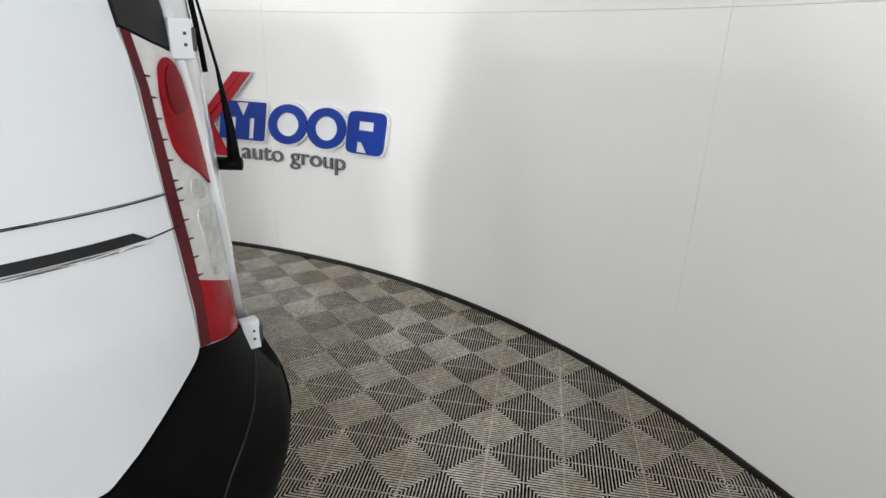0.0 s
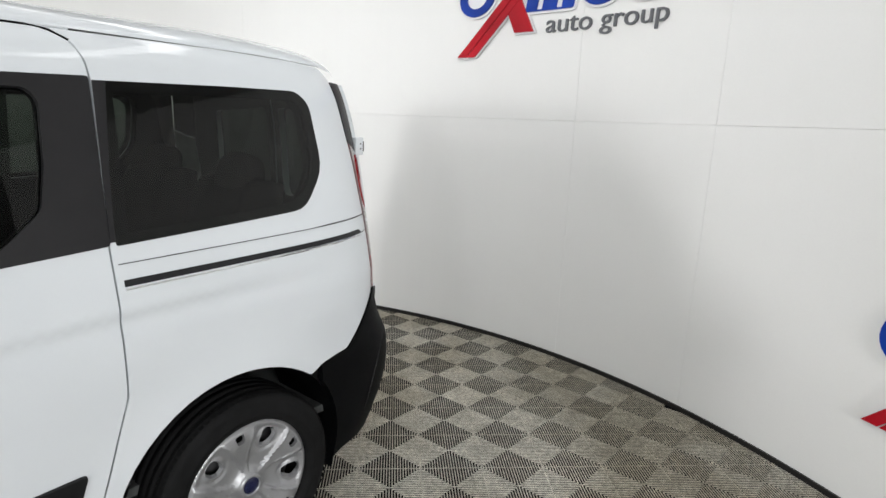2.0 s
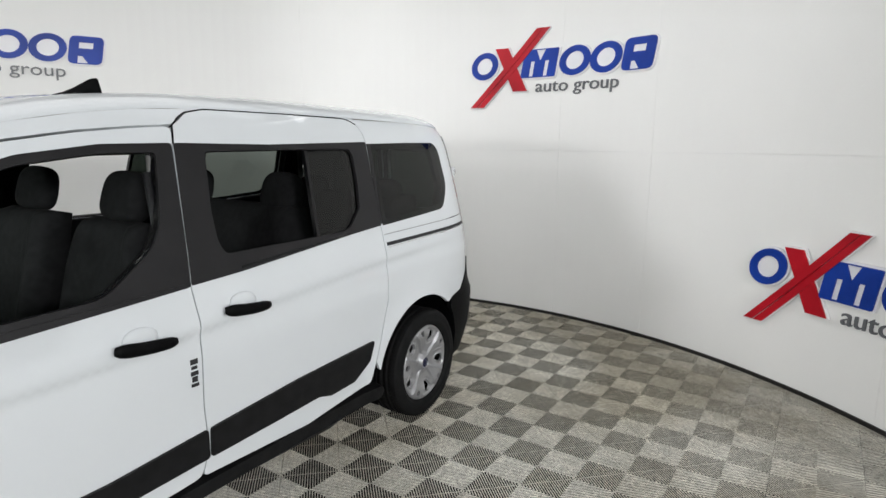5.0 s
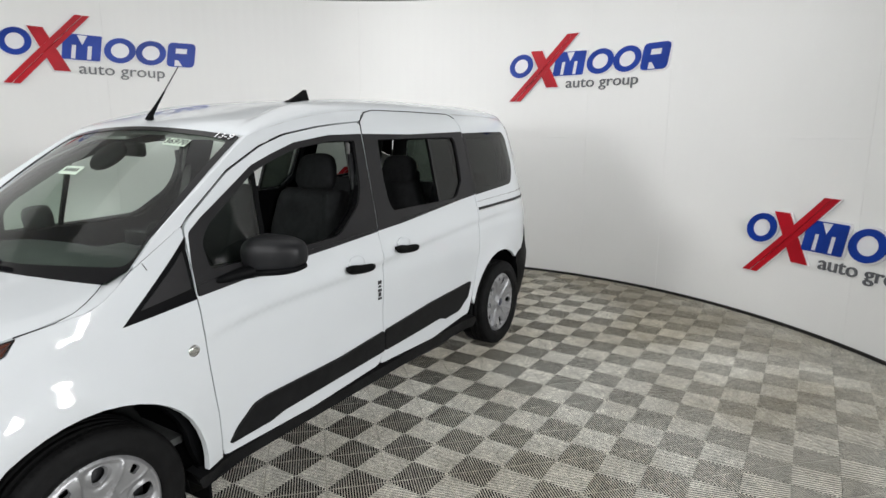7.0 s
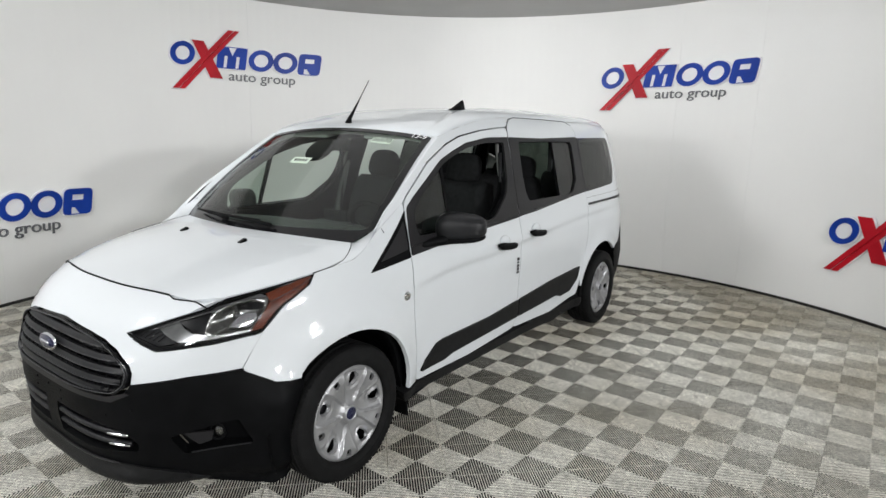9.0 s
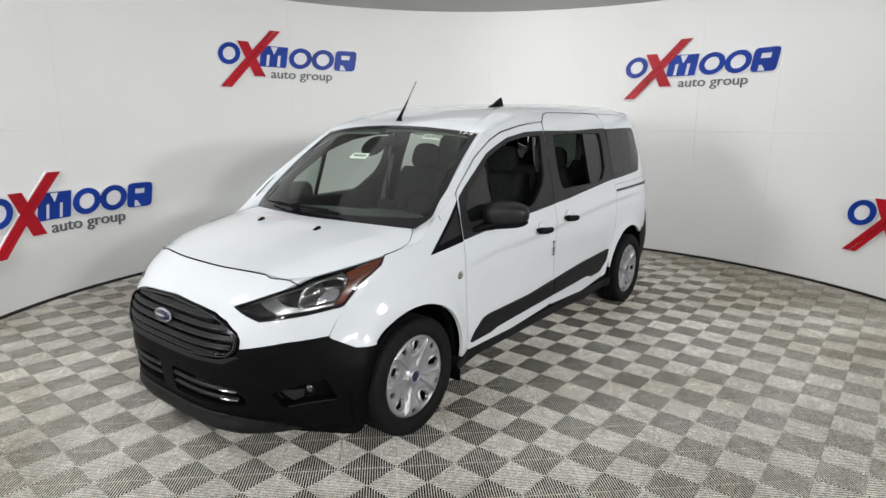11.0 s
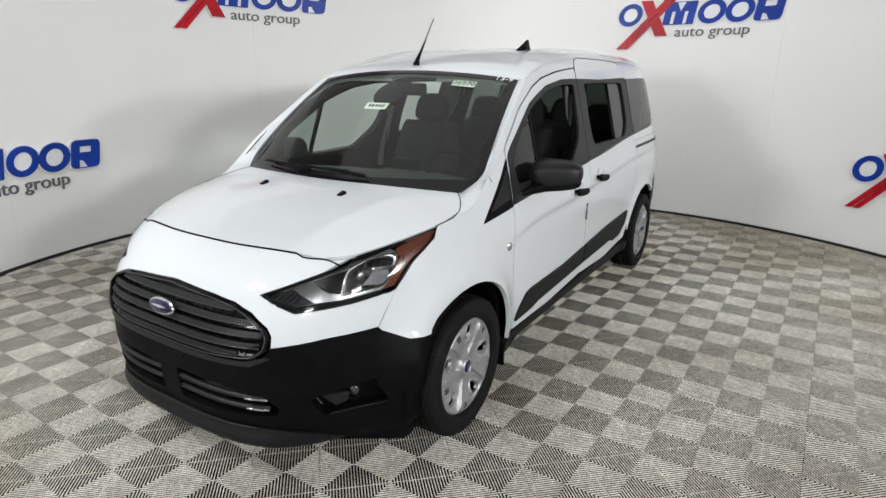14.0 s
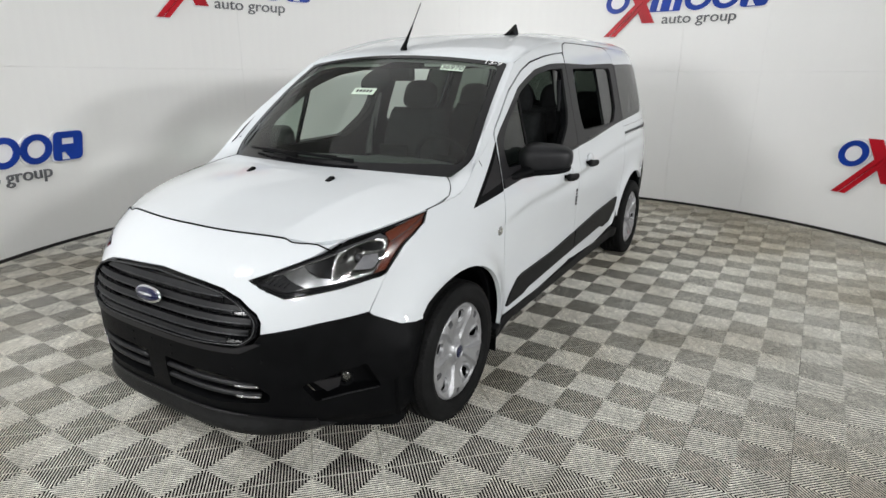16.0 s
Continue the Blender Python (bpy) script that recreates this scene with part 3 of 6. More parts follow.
def ws(u, v, off=0.0):
    """Windscreen: u -1 to 1 across, v 0 at the base to 1 at the roof."""
    bx, by, bz = 1.475 - 0.185 * u * u, 0.80 * u, 1.096 - 0.012 * u * u
    tx, ty, tz = 0.735 - 0.06 * u * u, 0.685 * u, 1.634 - 0.047 * u * u
    b = 0.03 * 4 * v * (1 - v) * 0.8
    return (bx + (tx - bx) * v + (b + off) * 0.6, by + (ty - by) * v, bz + (tz - bz) * v + (b + off) * 0.8)


van = thing("van", "white long-wheelbase passenger van with black plastic bumpers, parked on ribbed tiles", "van")
BODY = [M_PAINT, M_CABIN]


def side_pair(name, poly, mats, parents, label="", holes=(), off=0.0, step=0.06, depth=0.02, back=True):
    out = []
    for k in range(2):
        out.append(panel(name, poly, side(off), mats, parents[k] if isinstance(parents, (list, tuple)) else parents, label, holes, step, depth, flip=True, mirror=bool(k), back=back))
    return out


def arch_r(a0, a1, ax, n, r0, r1, b0, b1):
    """A wheel opening whose radius goes from r0 at angle b0 to r1 at angle b1."""
    out = []
    for k in range(n + 1):
        a = a0 + (a1 - a0) * k / n
        w = min(1.0, max(0.0, (a - b0) / (b1 - b0)))
        r = r0 + (r1 - r0) * w * w * (3 - 2 * w)
        if ax > 0:
            r *= 1 - 0.055 * min(1.0, max(0.0, (100 - a) / 35))
        out.append((ax + r * math.cos(radians(a)), HUB + r * math.sin(radians(a))))
    return out


def arch(ax, r, a0, a1, n=14):
    """Wheel-arch edge, a little higher than wide."""
    ax, r = (ax + 0.004, r * 0.915) if ax > 0 else (ax - 0.025, r * 0.945)
    return [(ax + r * math.cos(radians(a0 + (a1 - a0) * k / n)), HUB + r / 0.93 * math.sin(radians(a0 + (a1 - a0) * k / n))) for k in range(n + 1)]


# outlines on the side, as (x, z)
REAR_SEAM = [(-1.213, 1.62), (-1.176, 1.18), (-1.174, 1.0), (-1.175, 0.775), (-1.117, 0.579), (-1.05, 0.36)]
B_SEAM = [(-0.115, 1.665), (-0.095, 1.596), (-0.058, 1.266), (-0.035, 1.09), (-0.045, 0.96), (-0.05, 0.62), (-0.068, 0.45), (-0.04, 0.33)]
A_SEAM = [(1.02, 0.30), (1.03, 0.50), (1.058, 0.70), (1.082, 0.88), (1.092, 1.02), (1.085, 1.20)]
F_TOP = [(1.078, 1.262), (1.049, 1.29), (0.828, 1.452), (0.621, 1.551), (0.471, 1.598), (0.234, 1.636), (0.05, 1.655)]
g = 0.0025

DOOR1 = soften([(x - g, z) for x, z in A_SEAM] + [(x - g, z - g) for x, z in F_TOP] + [(x + g, z) for x, z in B_SEAM] + [(0.5, 0.295)], 0.03, 2)
WIN1 = soften([(1.028, 1.088), (1.036, 1.20), (0.985, 1.266), (0.70, 1.452), (0.58, 1.496), (0.42, 1.545), (0.18, 1.579), (-0.035, 1.583, 0.02), (0.008, 1.33), (0.06, 1.235, 0.08), (0.265, 1.096, 0.05), (0.55, 1.085)], 0.03, 3)
doors = side_pair("front_door", DOOR1, BODY, van, "white front door with a black window surround and the window wound down", [WIN1], step=0.024)
TRIM1 = soften([(1.086, 0.998), (1.085, 1.12), (1.066, 1.236), (1.0, 1.285), (0.70, 1.47), (0.58, 1.513), (0.42, 1.563), (0.17, 1.597), (-0.0915, 1.604), (-0.0560, 1.266), (-0.0322, 1.088), (0.26, 1.068), (0.6, 1.046)], 0.012, 2)
WIN1B = soften([(1.014, 1.088), (1.023, 1.193), (0.975, 1.256), (0.70, 1.44), (0.58, 1.484), (0.42, 1.533), (0.18, 1.566), (-0.022, 1.570, 0.02), (0.022, 1.33), (0.07, 1.243, 0.08), (0.268, 1.108, 0.05), (0.55, 1.097)], 0.03, 3)
side_pair("window_surround", TRIM1, M_SURROUND, doors, "matt black plastic window surround", [WIN1B], off=0.003, depth=0.016)
LINE1 = soften([(1.029, 1.088), (1.034, 1.20), (0.983, 1.264), (0.70, 1.45), (0.58, 1.494), (0.42, 1.543), (0.18, 1.576), (-0.033, 1.581, 0.02), (0.010, 1.33), (0.062, 1.237, 0.08), (0.266, 1.099, 0.05), (0.55, 1.088)], 0.03, 3)
side_pair("window_seal", LINE1, M_GLOSSBLACK, doors, "black rubber window seal", [WIN1B], off=-0.012, depth=0.03)
side_pair("divider_bar", [(0.735, 1.08), (0.715, 1.08), (0.675, 1.46), (0.70, 1.46)], M_TRIM, doors, off=-0.014, depth=0.02)
side_pair("quarter_light", [(1.018, 1.080), (1.024, 1.195), (0.975, 1.256), (0.705, 1.432), (0.73, 1.085)], M_GLASS, doors, "small fixed triangular window pane", off=-0.018, depth=0.004, back=False)

DOOR2_TOP = [(-0.12, 1.668), (-0.196, 1.718), (-0.29, 1.735), (-0.7, 1.739), (-1.13, 1.737), (-1.185, 1.71), (-1.207, 1.668)]
DOOR2 = soften([(x - g, z) for x, z in B_SEAM[::-1]] + [(x, z) for x, z in DOOR2_TOP] + [(x + g, z) for x, z in REAR_SEAM] + [(-0.6, 0.31)], 0.02, 2)
DOOR2_LINE = [(-0.101, 1.60), (-0.1175, 1.668), (-0.150, 1.697), (-0.195, 1.7205), (-0.29, 1.7375), (-0.7, 1.7415), (-1.10, 1.7405), (-1.15, 1.733), (-1.188, 1.711), (-1.2105, 1.668), (-1.2155, 1.625)]
WIN2 = soften([(-0.212, 1.582), (-0.6, 1.590), (-1.065, 1.594), (-1.094, 1.56, 0.03), (-1.078, 1.40), (-1.053, 1.287), (-0.93, 1.180, 0.05), (-0.6, 1.176), (-0.20, 1.172, 0.03), (-0.178, 1.235), (-0.180, 1.35)], 0.015, 3)
sliders = side_pair("sliding_door", DOOR2, BODY, van, "white sliding side door with black upper band and half-open window", [WIN2], step=0.024)
for k, s in enumerate((1, -1)):
    tube("shut_line", [(x, s * (half_width(x, z) - 0.0012), z) for x, z in split_ring(DOOR2_LINE, 0.04)[:-31]], 0.0032, M_TRIM, sliders[k], "dark shut line over the sliding door", 6)
TRIM2 = soften([(-0.0995, 1.604), (-0.55, 1.602), (-1.209, 1.622), (-1.180, 1.188), (-0.943, 1.170), (-0.267, 1.106), (-0.0385, 1.092), (-0.0605, 1.266)], 0.008, 2)
WIN2B = soften([(-0.222, 1.572), (-0.6, 1.580), (-1.06, 1.584), (-1.084, 1.555, 0.03), (-1.068, 1.40), (-1.043, 1.29), (-0.925, 1.190, 0.05), (-0.6, 1.186), (-0.206, 1.182, 0.03), (-0.188, 1.24), (-0.190, 1.35)], 0.015, 3)
side_pair("window_surround", TRIM2, M_SURROUND, sliders, "matt black plastic window surround", [WIN2B], off=0.003, depth=0.018)
side_pair("rear_pane", [(-0.765, 1.578), (-1.06, 1.590), (-1.078, 1.557), (-1.062, 1.40), (-1.04, 1.288), (-0.93, 1.186), (-0.718, 1.184)], M_TINT, sliders, "dark tinted fixed window pane", off=-0.012, depth=0.004, back=False)
side_pair("slid_pane", [(-0.77, 1.57), (-1.03, 1.58), (-0.99, 1.25), (-0.93, 1.19), (-0.72, 1.184)], M_TINT, sliders, "dark tinted sliding pane pushed back", off=-0.028, depth=0.004, back=False)
side_pair("pane_frame", [(-0.762, 1.584), (-0.780, 1.584), (-0.734, 1.184), (-0.716, 1.184)], M_GLOSSBLACK, sliders, off=-0.008, depth=0.02)
side_pair("rub_line", [(-0.268, 1.128), (-0.93, 1.180), (-0.93, 1.172), (-0.268, 1.118)], M_GLOSSBLACK, sliders, off=0.006, depth=0.004)

# black lower cladding, split at the door seam
CLAD1 = soften([(0.985, 0.342), (0.941, 0.400), (0.851, 0.470), (0.789, 0.480), (0.309, 0.490), (-0.060, 0.523), (-0.066, 0.402), (0.692, 0.366), (0.765, 0.348)], 0.012, 2)
CLAD2 = soften([(-0.074, 0.524), (-0.537, 0.566), (-1.062, 0.592), (-1.030, 0.49), (-0.915, 0.414), (-0.74, 0.404), (-0.66, 0.428), (-0.40, 0.415), (-0.074, 0.402)], 0.012, 2)
side_pair("cladding", CLAD1, M_LIP, doors, "black ribbed plastic lower door cladding", off=0.012, depth=0.012)
side_pair("cladding", CLAD2, M_LIP, sliders, "black plastic lower door cladding", off=0.012, depth=0.012)

# front wing
FENDER = soften([(1.910, 0.796), (1.817, 0.881), (1.690, 0.952)] + [(1.649, edge_z(1.649) - 0.002)] + [(x, flow_z(x) - 0.001) for x in (1.61, 1.57, 1.53, 1.49, 1.45, 1.41, 1.37, 1.335, 1.30)] + [(1.0865, 1.2612), (1.0885, 1.20)]
                + [(x + g, z) for x, z in A_SEAM[::-1][1:]] + [(1.05, 0.30), (1.110, 0.30)] + arch_r(183, 46, AXLE_F, 16, 0.395, 0.422, 95, 150) + [(1.79, 0.580), (1.90, 0.592), (1.985, 0.642), (1.997, 0.656), (1.960, 0.72)], 0.006, 2)
wings = side_pair("front_wing", FENDER, BODY, van, "white front wing over the wheel")
for k, s in enumerate((1, -1)):
    tube("panel_gap", [(1.232, s * 0.792, 1.1705), (1.248, s * 0.815, 1.1645), (1.260, s * 0.8335, 1.153), (1.250, s * 0.8425, 1.130)], 0.0017, M_GREYPLASTIC, wings[k], "fine seam between wing and screen pillar", 6)
TRI = soften([(1.372, 0.958, 0.004), (1.15, 1.160), (1.083, 1.225), (1.094, 1.18), (1.096, 1.02), (1.090, 0.992)], 0.006, 2)
side_pair("corner_trim", TRI, M_TRIM, wings, "black triangular trim ahead of the door", off=0.004, depth=0.012)

side_pair("trim_field", soften([(1.305, 1.000), (1.16, 1.128), (1.112, 1.175), (1.108, 1.035)], 0.006, 2), M_SURROUND, wings, "grained inner field of the corner trim", off=0.0065, depth=0.006)
side_pair("belt_strip", [(1.083, 1.002), (0.6, 1.049), (0.26, 1.071), (-0.03, 1.091), (-0.032, 1.104), (0.26, 1.088), (0.6, 1.074), (1.082, 1.046)], M_SURROUND, doors, "black belt strip under the window", off=0.009, depth=0.008)
# rear quarter
QUARTER = soften([(x - g, z) for x, z in REAR_SEAM[:-1]] + [(-1.085, 0.47), (-1.105, 0.42)]
                 + arch_r(12, 128, AXLE_R, 16, 0.428, 0.405, 60, 128) + [(-1.84, 0.667), (-1.98, 0.678), (-2.033, 0.723), (-2.097, 0.788), (-2.162, 0.852), (-2.171, 0.870), (-2.170, 0.90), (-2.152, 1.15), (-2.136, 1.40), (-2.126, 1.44), (-2.104, 1.60), (-2.082, 1.68), (-2.05, 1.722), (-1.9, 1.732), (-1.6, 1.7385), (-1.3, 1.738), (-1.145, 1.738), (-1.19, 1.71), (-1.212, 1.665)], 0.01, 2)
WIN3 = soften([(-1.226, 1.612), (-1.60, 1.622), (-1.880, 1.625, 0.03), (-1.928, 1.582, 0.04), (-1.936, 1.357, 0.06), (-1.822, 1.226, 0.05), (-1.5, 1.205), (-1.194, 1.186)], 0.008, 3)
WIN3B = soften([(-1.236, 1.602), (-1.60, 1.612), (-1.875, 1.615, 0.03), (-1.918, 1.577, 0.04), (-1.926, 1.36, 0.06), (-1.817, 1.236, 0.05), (-1.5, 1.215), (-1.206, 1.197)], 0.008, 3)
quarters = side_pair("rear_quarter", QUARTER, BODY, van, "white rear body side over the wheel", [WIN3B], step=0.02)
side_pair("quarter_window", WIN3, M_TINT, quarters, "dark tinted fixed rear side window", off=0.003, depth=0.005, back=False)
side_pair("window_band", WIN3, M_GLOSSBLACK, quarters, "black window edge band", [soften([(-1.26, 1.582), (-1.60, 1.592), (-1.855, 1.595, 0.03), (-1.895, 1.563, 0.04), (-1.903, 1.367, 0.06), (-1.805, 1.256, 0.05), (-1.5, 1.234), (-1.23, 1.216)], 0.008, 3)], off=0.0015, depth=0.01)
# black strip between the sliding door and the rear side window
def seam_x(z):
    (x0, z0), (x1, z1) = REAR_SEAM[:2]
    return x0 + (x1 - x0) * (z0 - z) / (z0 - z1)


STRIP = [(seam_x(z) - 0.0028, z) for z in (1.612, 1.5, 1.4, 1.3, 1.197)] + [(seam_x(z) - w, z) for z, w in ((1.197, 0.016), (1.3, 0.018), (1.4, 0.022), (1.5, 0.028), (1.612, 0.036))]
side_pair("window_strip", STRIP, M_SURROUND, quarters, "matt black strip ahead of the rear side window", off=0.0045, depth=0.008)
# slide rail
side_pair("slide_rail", [(-1.196, 1.098), (-2.088, 1.1205), (-2.112, 1.104), (-1.196, 1.080)], M_GREYPLASTIC, quarters, "black recessed rail of the sliding door", off=0.004, depth=0.01)
side_pair("rail_lip", [(-1.196, 1.076), (-2.10, 1.100), (-2.12, 1.097), (-1.196, 1.071)], M_CHROME, quarters, "bright rail edge", off=0.0052, depth=0.006)
side_pair("panel_gap", [(-1.19, 1.1405), (-2.19, 1.1705), (-2.19, 1.1682), (-1.19, 1.1383)], M_SURROUND, quarters, off=0.003, depth=0.004)
side_pair("panel_gap", [(-2.112, 1.1055), (-2.170, 1.110), (-2.170, 1.1075), (-2.112, 1.1028)], M_GLOSSBLACK, quarters, off=0.003, depth=0.004)

# sill
SILL = soften([(1.16, 0.285), (-1.13, 0.318), (-1.15, 0.28), (-1.12, 0.245), (1.14, 0.232)], 0.012, 2)
side_pair("sill", SILL, M_LIP, van, "black plastic sill", off=0.006, depth=0.09)
# cant rail above the doors and screen pillar
RAIL = [(1.292, 1.1435), (1.0845, 1.2629)] + [(x + 0.002, z + g * 2) for x, z in F_TOP[1:]] + [(-0.113, 1.672), (-0.194, 1.722), (-0.29, 1.7395), (-0.7, 1.7425), (-1.2, 1.742)] + [(-1.2, 1.7435)] + [(x, table(RAIL_Z, x)) for x in (-0.9, -0.5, -0.2, 0.0, 0.2, 0.4, 0.56, 0.68)] + [(0.80, 1.515), (1.0, 1.375), (1.2, 1.235), (1.29, 1.152)]
side_pair("cant_rail", RAIL, BODY, van, "white roof rail and screen pillar", step=0.04)


def screen_pillar(mirror):
    verts, faces = [], []
    n, m = 36, 6
    edge = [(0.68, table(RAIL_Z, 0.68)), (0.80, 1.515), (1.0, 1.375), (1.2, 1.235), (1.33, 1.120), (1.352, flow_z(1.352))]
    for i in range(n + 1):
        q = i / n * (len(edge) - 1)
        k = min(int(q), len(edge) - 2)
        x, z = [edge[k][j] + (edge[k + 1][j] - edge[k][j]) * (q - k) for j in (0, 1)]
        a = Vector((x, half_width(x, z), z))
        v = 1 - i / n
        b = Vector(ws(table([(-0.06, 0.85), (0.0, 0.905), (0.05, 0.953), (0.10, 0.985), (0.16, 1.0)], v), v - 0.02 * max(0.0, 0.1 - v) / 0.1, 0.004))
        for j in range(m + 1):
            w = j / m
            p = a.lerp(b, w) + Vector((0.4, 0.55, 0.45)) * 0.05 * w * (1 - w) * 2.2 * (a - b).length / 0.12 * (0.25 + 0.75 * v)
            verts.append((p.x, -p.y if mirror else p.y, p.z))
    # the wing's top, from the pillar's foot along the bonnet's shut line
    for k, (bx, by) in enumerate(WING_SEAM[2:]):
        q = k / (len(WING_SEAM) - 3)
        x = 1.365 + (1.612 - 1.365) * q
        a = Vector((x, half_width(x, flow_z(x)) + flare(x, flow_z(x)), flow_z(x)))
        b = Vector(hood_top(bx, by)) + Vector((0, 0, 0.001))
        for j in range(m + 1):
            w = j / m
            p = a.lerp(b, w) + Vector((0.1, 0.2, 0.5)) * (a - b).length * 0.16 * w * (1 - w)
            verts.append((p.x, -p.y if mirror else p.y, p.z))
    n += len(WING_SEAM) - 2
    for i in range(n):
        for j in range(m):
            f = [i * (m + 1) + j, i * (m + 1) + j + 1, (i + 1) * (m + 1) + j + 1, (i + 1) * (m + 1) + j]
            faces.append(f if mirror else f[::-1])
    link("screen_pillar", verts, faces, M_PAINT, van, "white windscreen pillar")


screen_pillar(False)
screen_pillar(True)

# roof
verts, faces, nx, ny = [], [], 60, 96
for i in range(nx + 1):
    x = -2.205 + (0.735 + 2.205) * i / nx
    for j in range(ny + 1):
        k = -1 + 2 * j / ny
        k = math.copysign(1 - (1 - abs(k)) ** 1.35, k)
        p = Vector(roof_top(x, k))
        if i == nx or x > 0.62:
            f = (x - 0.62) / (0.735 - 0.62)
            q = Vector(ws(max(-1, min(1, k)), 1.0))
            p = p.lerp(q, max(0, f) ** 1.5)
        verts.append(p)
for i in range(nx):
    for j in range(ny):
        a = i * (ny + 1) + j
        faces.append([a, a + ny + 1, a + ny + 2, a + 1])
link("roof", verts, faces, M_PAINT, van, "white sheet metal roof")
link("headliner", [(p.x * 0.985 - 0.01, p.y * 0.95, p.z - 0.035) for p in map(Vector, verts)], [f[::-1] for f in faces], M_LINER, van, "pale fabric headliner")

# bonnet
fronts = [(edge_x(y) - 0.004, y) for y in (0.1, 0.2, 0.3, 0.39, 0.46, 0.52, 0.57)]
flanks = [(x, edge_y(x) - 0.003) for x in (2.0, 1.95, 1.9, 1.8, 1.7, 1.62)]
HOOD = fronts + [(x, y) for x, y in flanks if x < fronts[-1][0] - 0.02] + [(x, y - 0.0015) for x, y in WING_SEAM[5::-1]] + [(1.32, 0.56), (1.37, 0.40), (1.425, 0.2)]
HOOD = [(edge_x(0.03) - 0.004, 0.0)] + HOOD + [(1.44, 0.0)] + [(x, -y) for x, y in HOOD[::-1]]
hood = panel("bonnet", HOOD, hood_top, BODY, van, "white bonnet with a long shut line", step=0.07, depth=0.02)
# dark bars added for the shade in the bonnet's shut gap
ys = [-0.47 + 0.94 * k / 30 for k in range(31)]
tube("bonnet_shut_line", [Vector(hood_top(edge_x(abs(y)) - 0.002, y)) + Vector((0.001, 0, -0.0005)) for y in ys], 0.0034, M_TRIM, hood, "dark shut line of the bonnet", 6)
for s in (1, -1):
    dip = [(0.505, 0.929), (0.535, 0.9265), (0.567, 0.9255), (0.594, 0.922), (0.620, 0.912), (0.645, 0.901)]
    line = [Vector(hood_top(edge_x(0.47) - 0.002, 0.47)) + Vector((0.001, 0, -0.0005))] + [Vector(front(0.0012)(fa(y, z), z)) for y, z in dip]
    tube("bonnet_shut_line", [(p.x, s * p.y, p.z) for p in line], 0.0032, M_TRIM, hood, "dark shut line of the bonnet", 6)
    # pale filler in the joint between nose panel and wing
    joint = [Vector(front(-0.0045)(a, z)) for a, z in ((fx(1.916, 0.790), 0.790), (fx(1.940, 0.757), 0.757), (fx(1.966, 0.721), 0.721), (fx(1.985, 0.690), 0.690), (fx(2.002, 0.660), 0.660))]
    tube("joint_filler", [(p.x, s * p.y, p.z) for p in joint], 0.0045, M_PAINT, hood, "white joint beside the nose", 6)
for s in (1, -1):
    back_line = WING_SEAM + [(1.66, edge_y(1.66) - 0.001)]
    tube("bonnet_shut_line", [Vector(hood_top(x, s * y)) + Vector((0, 0, -0.0005)) for x, y in back_line], 0.0026, M_TRIM, hood, "dark shut line of the bonnet", 6)
for y in (-0.26, 0.262):
    p = Vector(hood_top(1.634, y))
    nb = box(-0.022, 0.022, -0.014, 0.014, -0.004, 0.014, 0.006, 2)
    for v in nb.verts:
        if v.co.x > 0.0 and v.co.z > 0.0:
            v.co.z *= 0.35
    nb.transform(Matrix.Translation(p) @ pose(0, 0, 0, 0, 9, 0))
    part("washer_nozzle", nb, M_TRIM, hood, "small black washer nozzle", True)

# windscreen, cowl and wipers
screen = panel("windscreen", soften([(-0.84, -0.06), (0.84, -0.06), (0.955, 0.05), (1, 0.15), (1, 1), (-1, 1), (-1, 0.15), (-0.955, 0.05)], 0.04, 3), lambda u, v: ws(u, v, 0.0), M_WSGLASS, van, "large raked windscreen with a black edge band", step=0.08, depth=0.005, back=False)
panel("edge_band", soften([(-0.84, -0.06), (0.84, -0.06), (0.955, 0.05), (1, 0.15), (1, 1), (-1, 1), (-1, 0.15), (-0.955, 0.05)], 0.04, 3), lambda u, v: ws(u, v, 0.003), M_GLOSSBLACK, screen, "black printed edge band", [soften([(-0.95, 0.075), (-0.4, 0.045), (0.4, 0.045), (0.95, 0.075), (0.945, 0.955), (0.2, 0.965), (-0.2, 0.965), (-0.945, 0.955)], 0.06, 3)], step=0.07, depth=0.002, back=False)
for u0, u1, v1 in ((0.32, -0.30, 0.02), (-0.12, -0.66, 0.02)):
    arm = [ws(u0 + (u1 - u0) * k / 8, 0.0 + v1 * k / 8 + 0.02, 0.03 + 0.008 * math.sin(math.pi * k / 8)) for k in range(9)]
    wp = tube("wiper", arm, [0.011] * 2 + [0.007] * 7, M_TRIM, van, "black wiper arm resting on the windscreen")
    tube("wiper_blade", [ws(u0 * 0.6 + u1 * 0.4 + (u1 - u0) * 0.62 * (k / 8 - 0.25), 0.045 + v1 * 0.6, 0.014) for k in range(9)], 0.006, M_TRIM, wp)

# ---- front end ----
def nose_edge(y):
    z = hood_top(edge_x(y), y)[2] - 0.003
    return (fa(y, z), z)


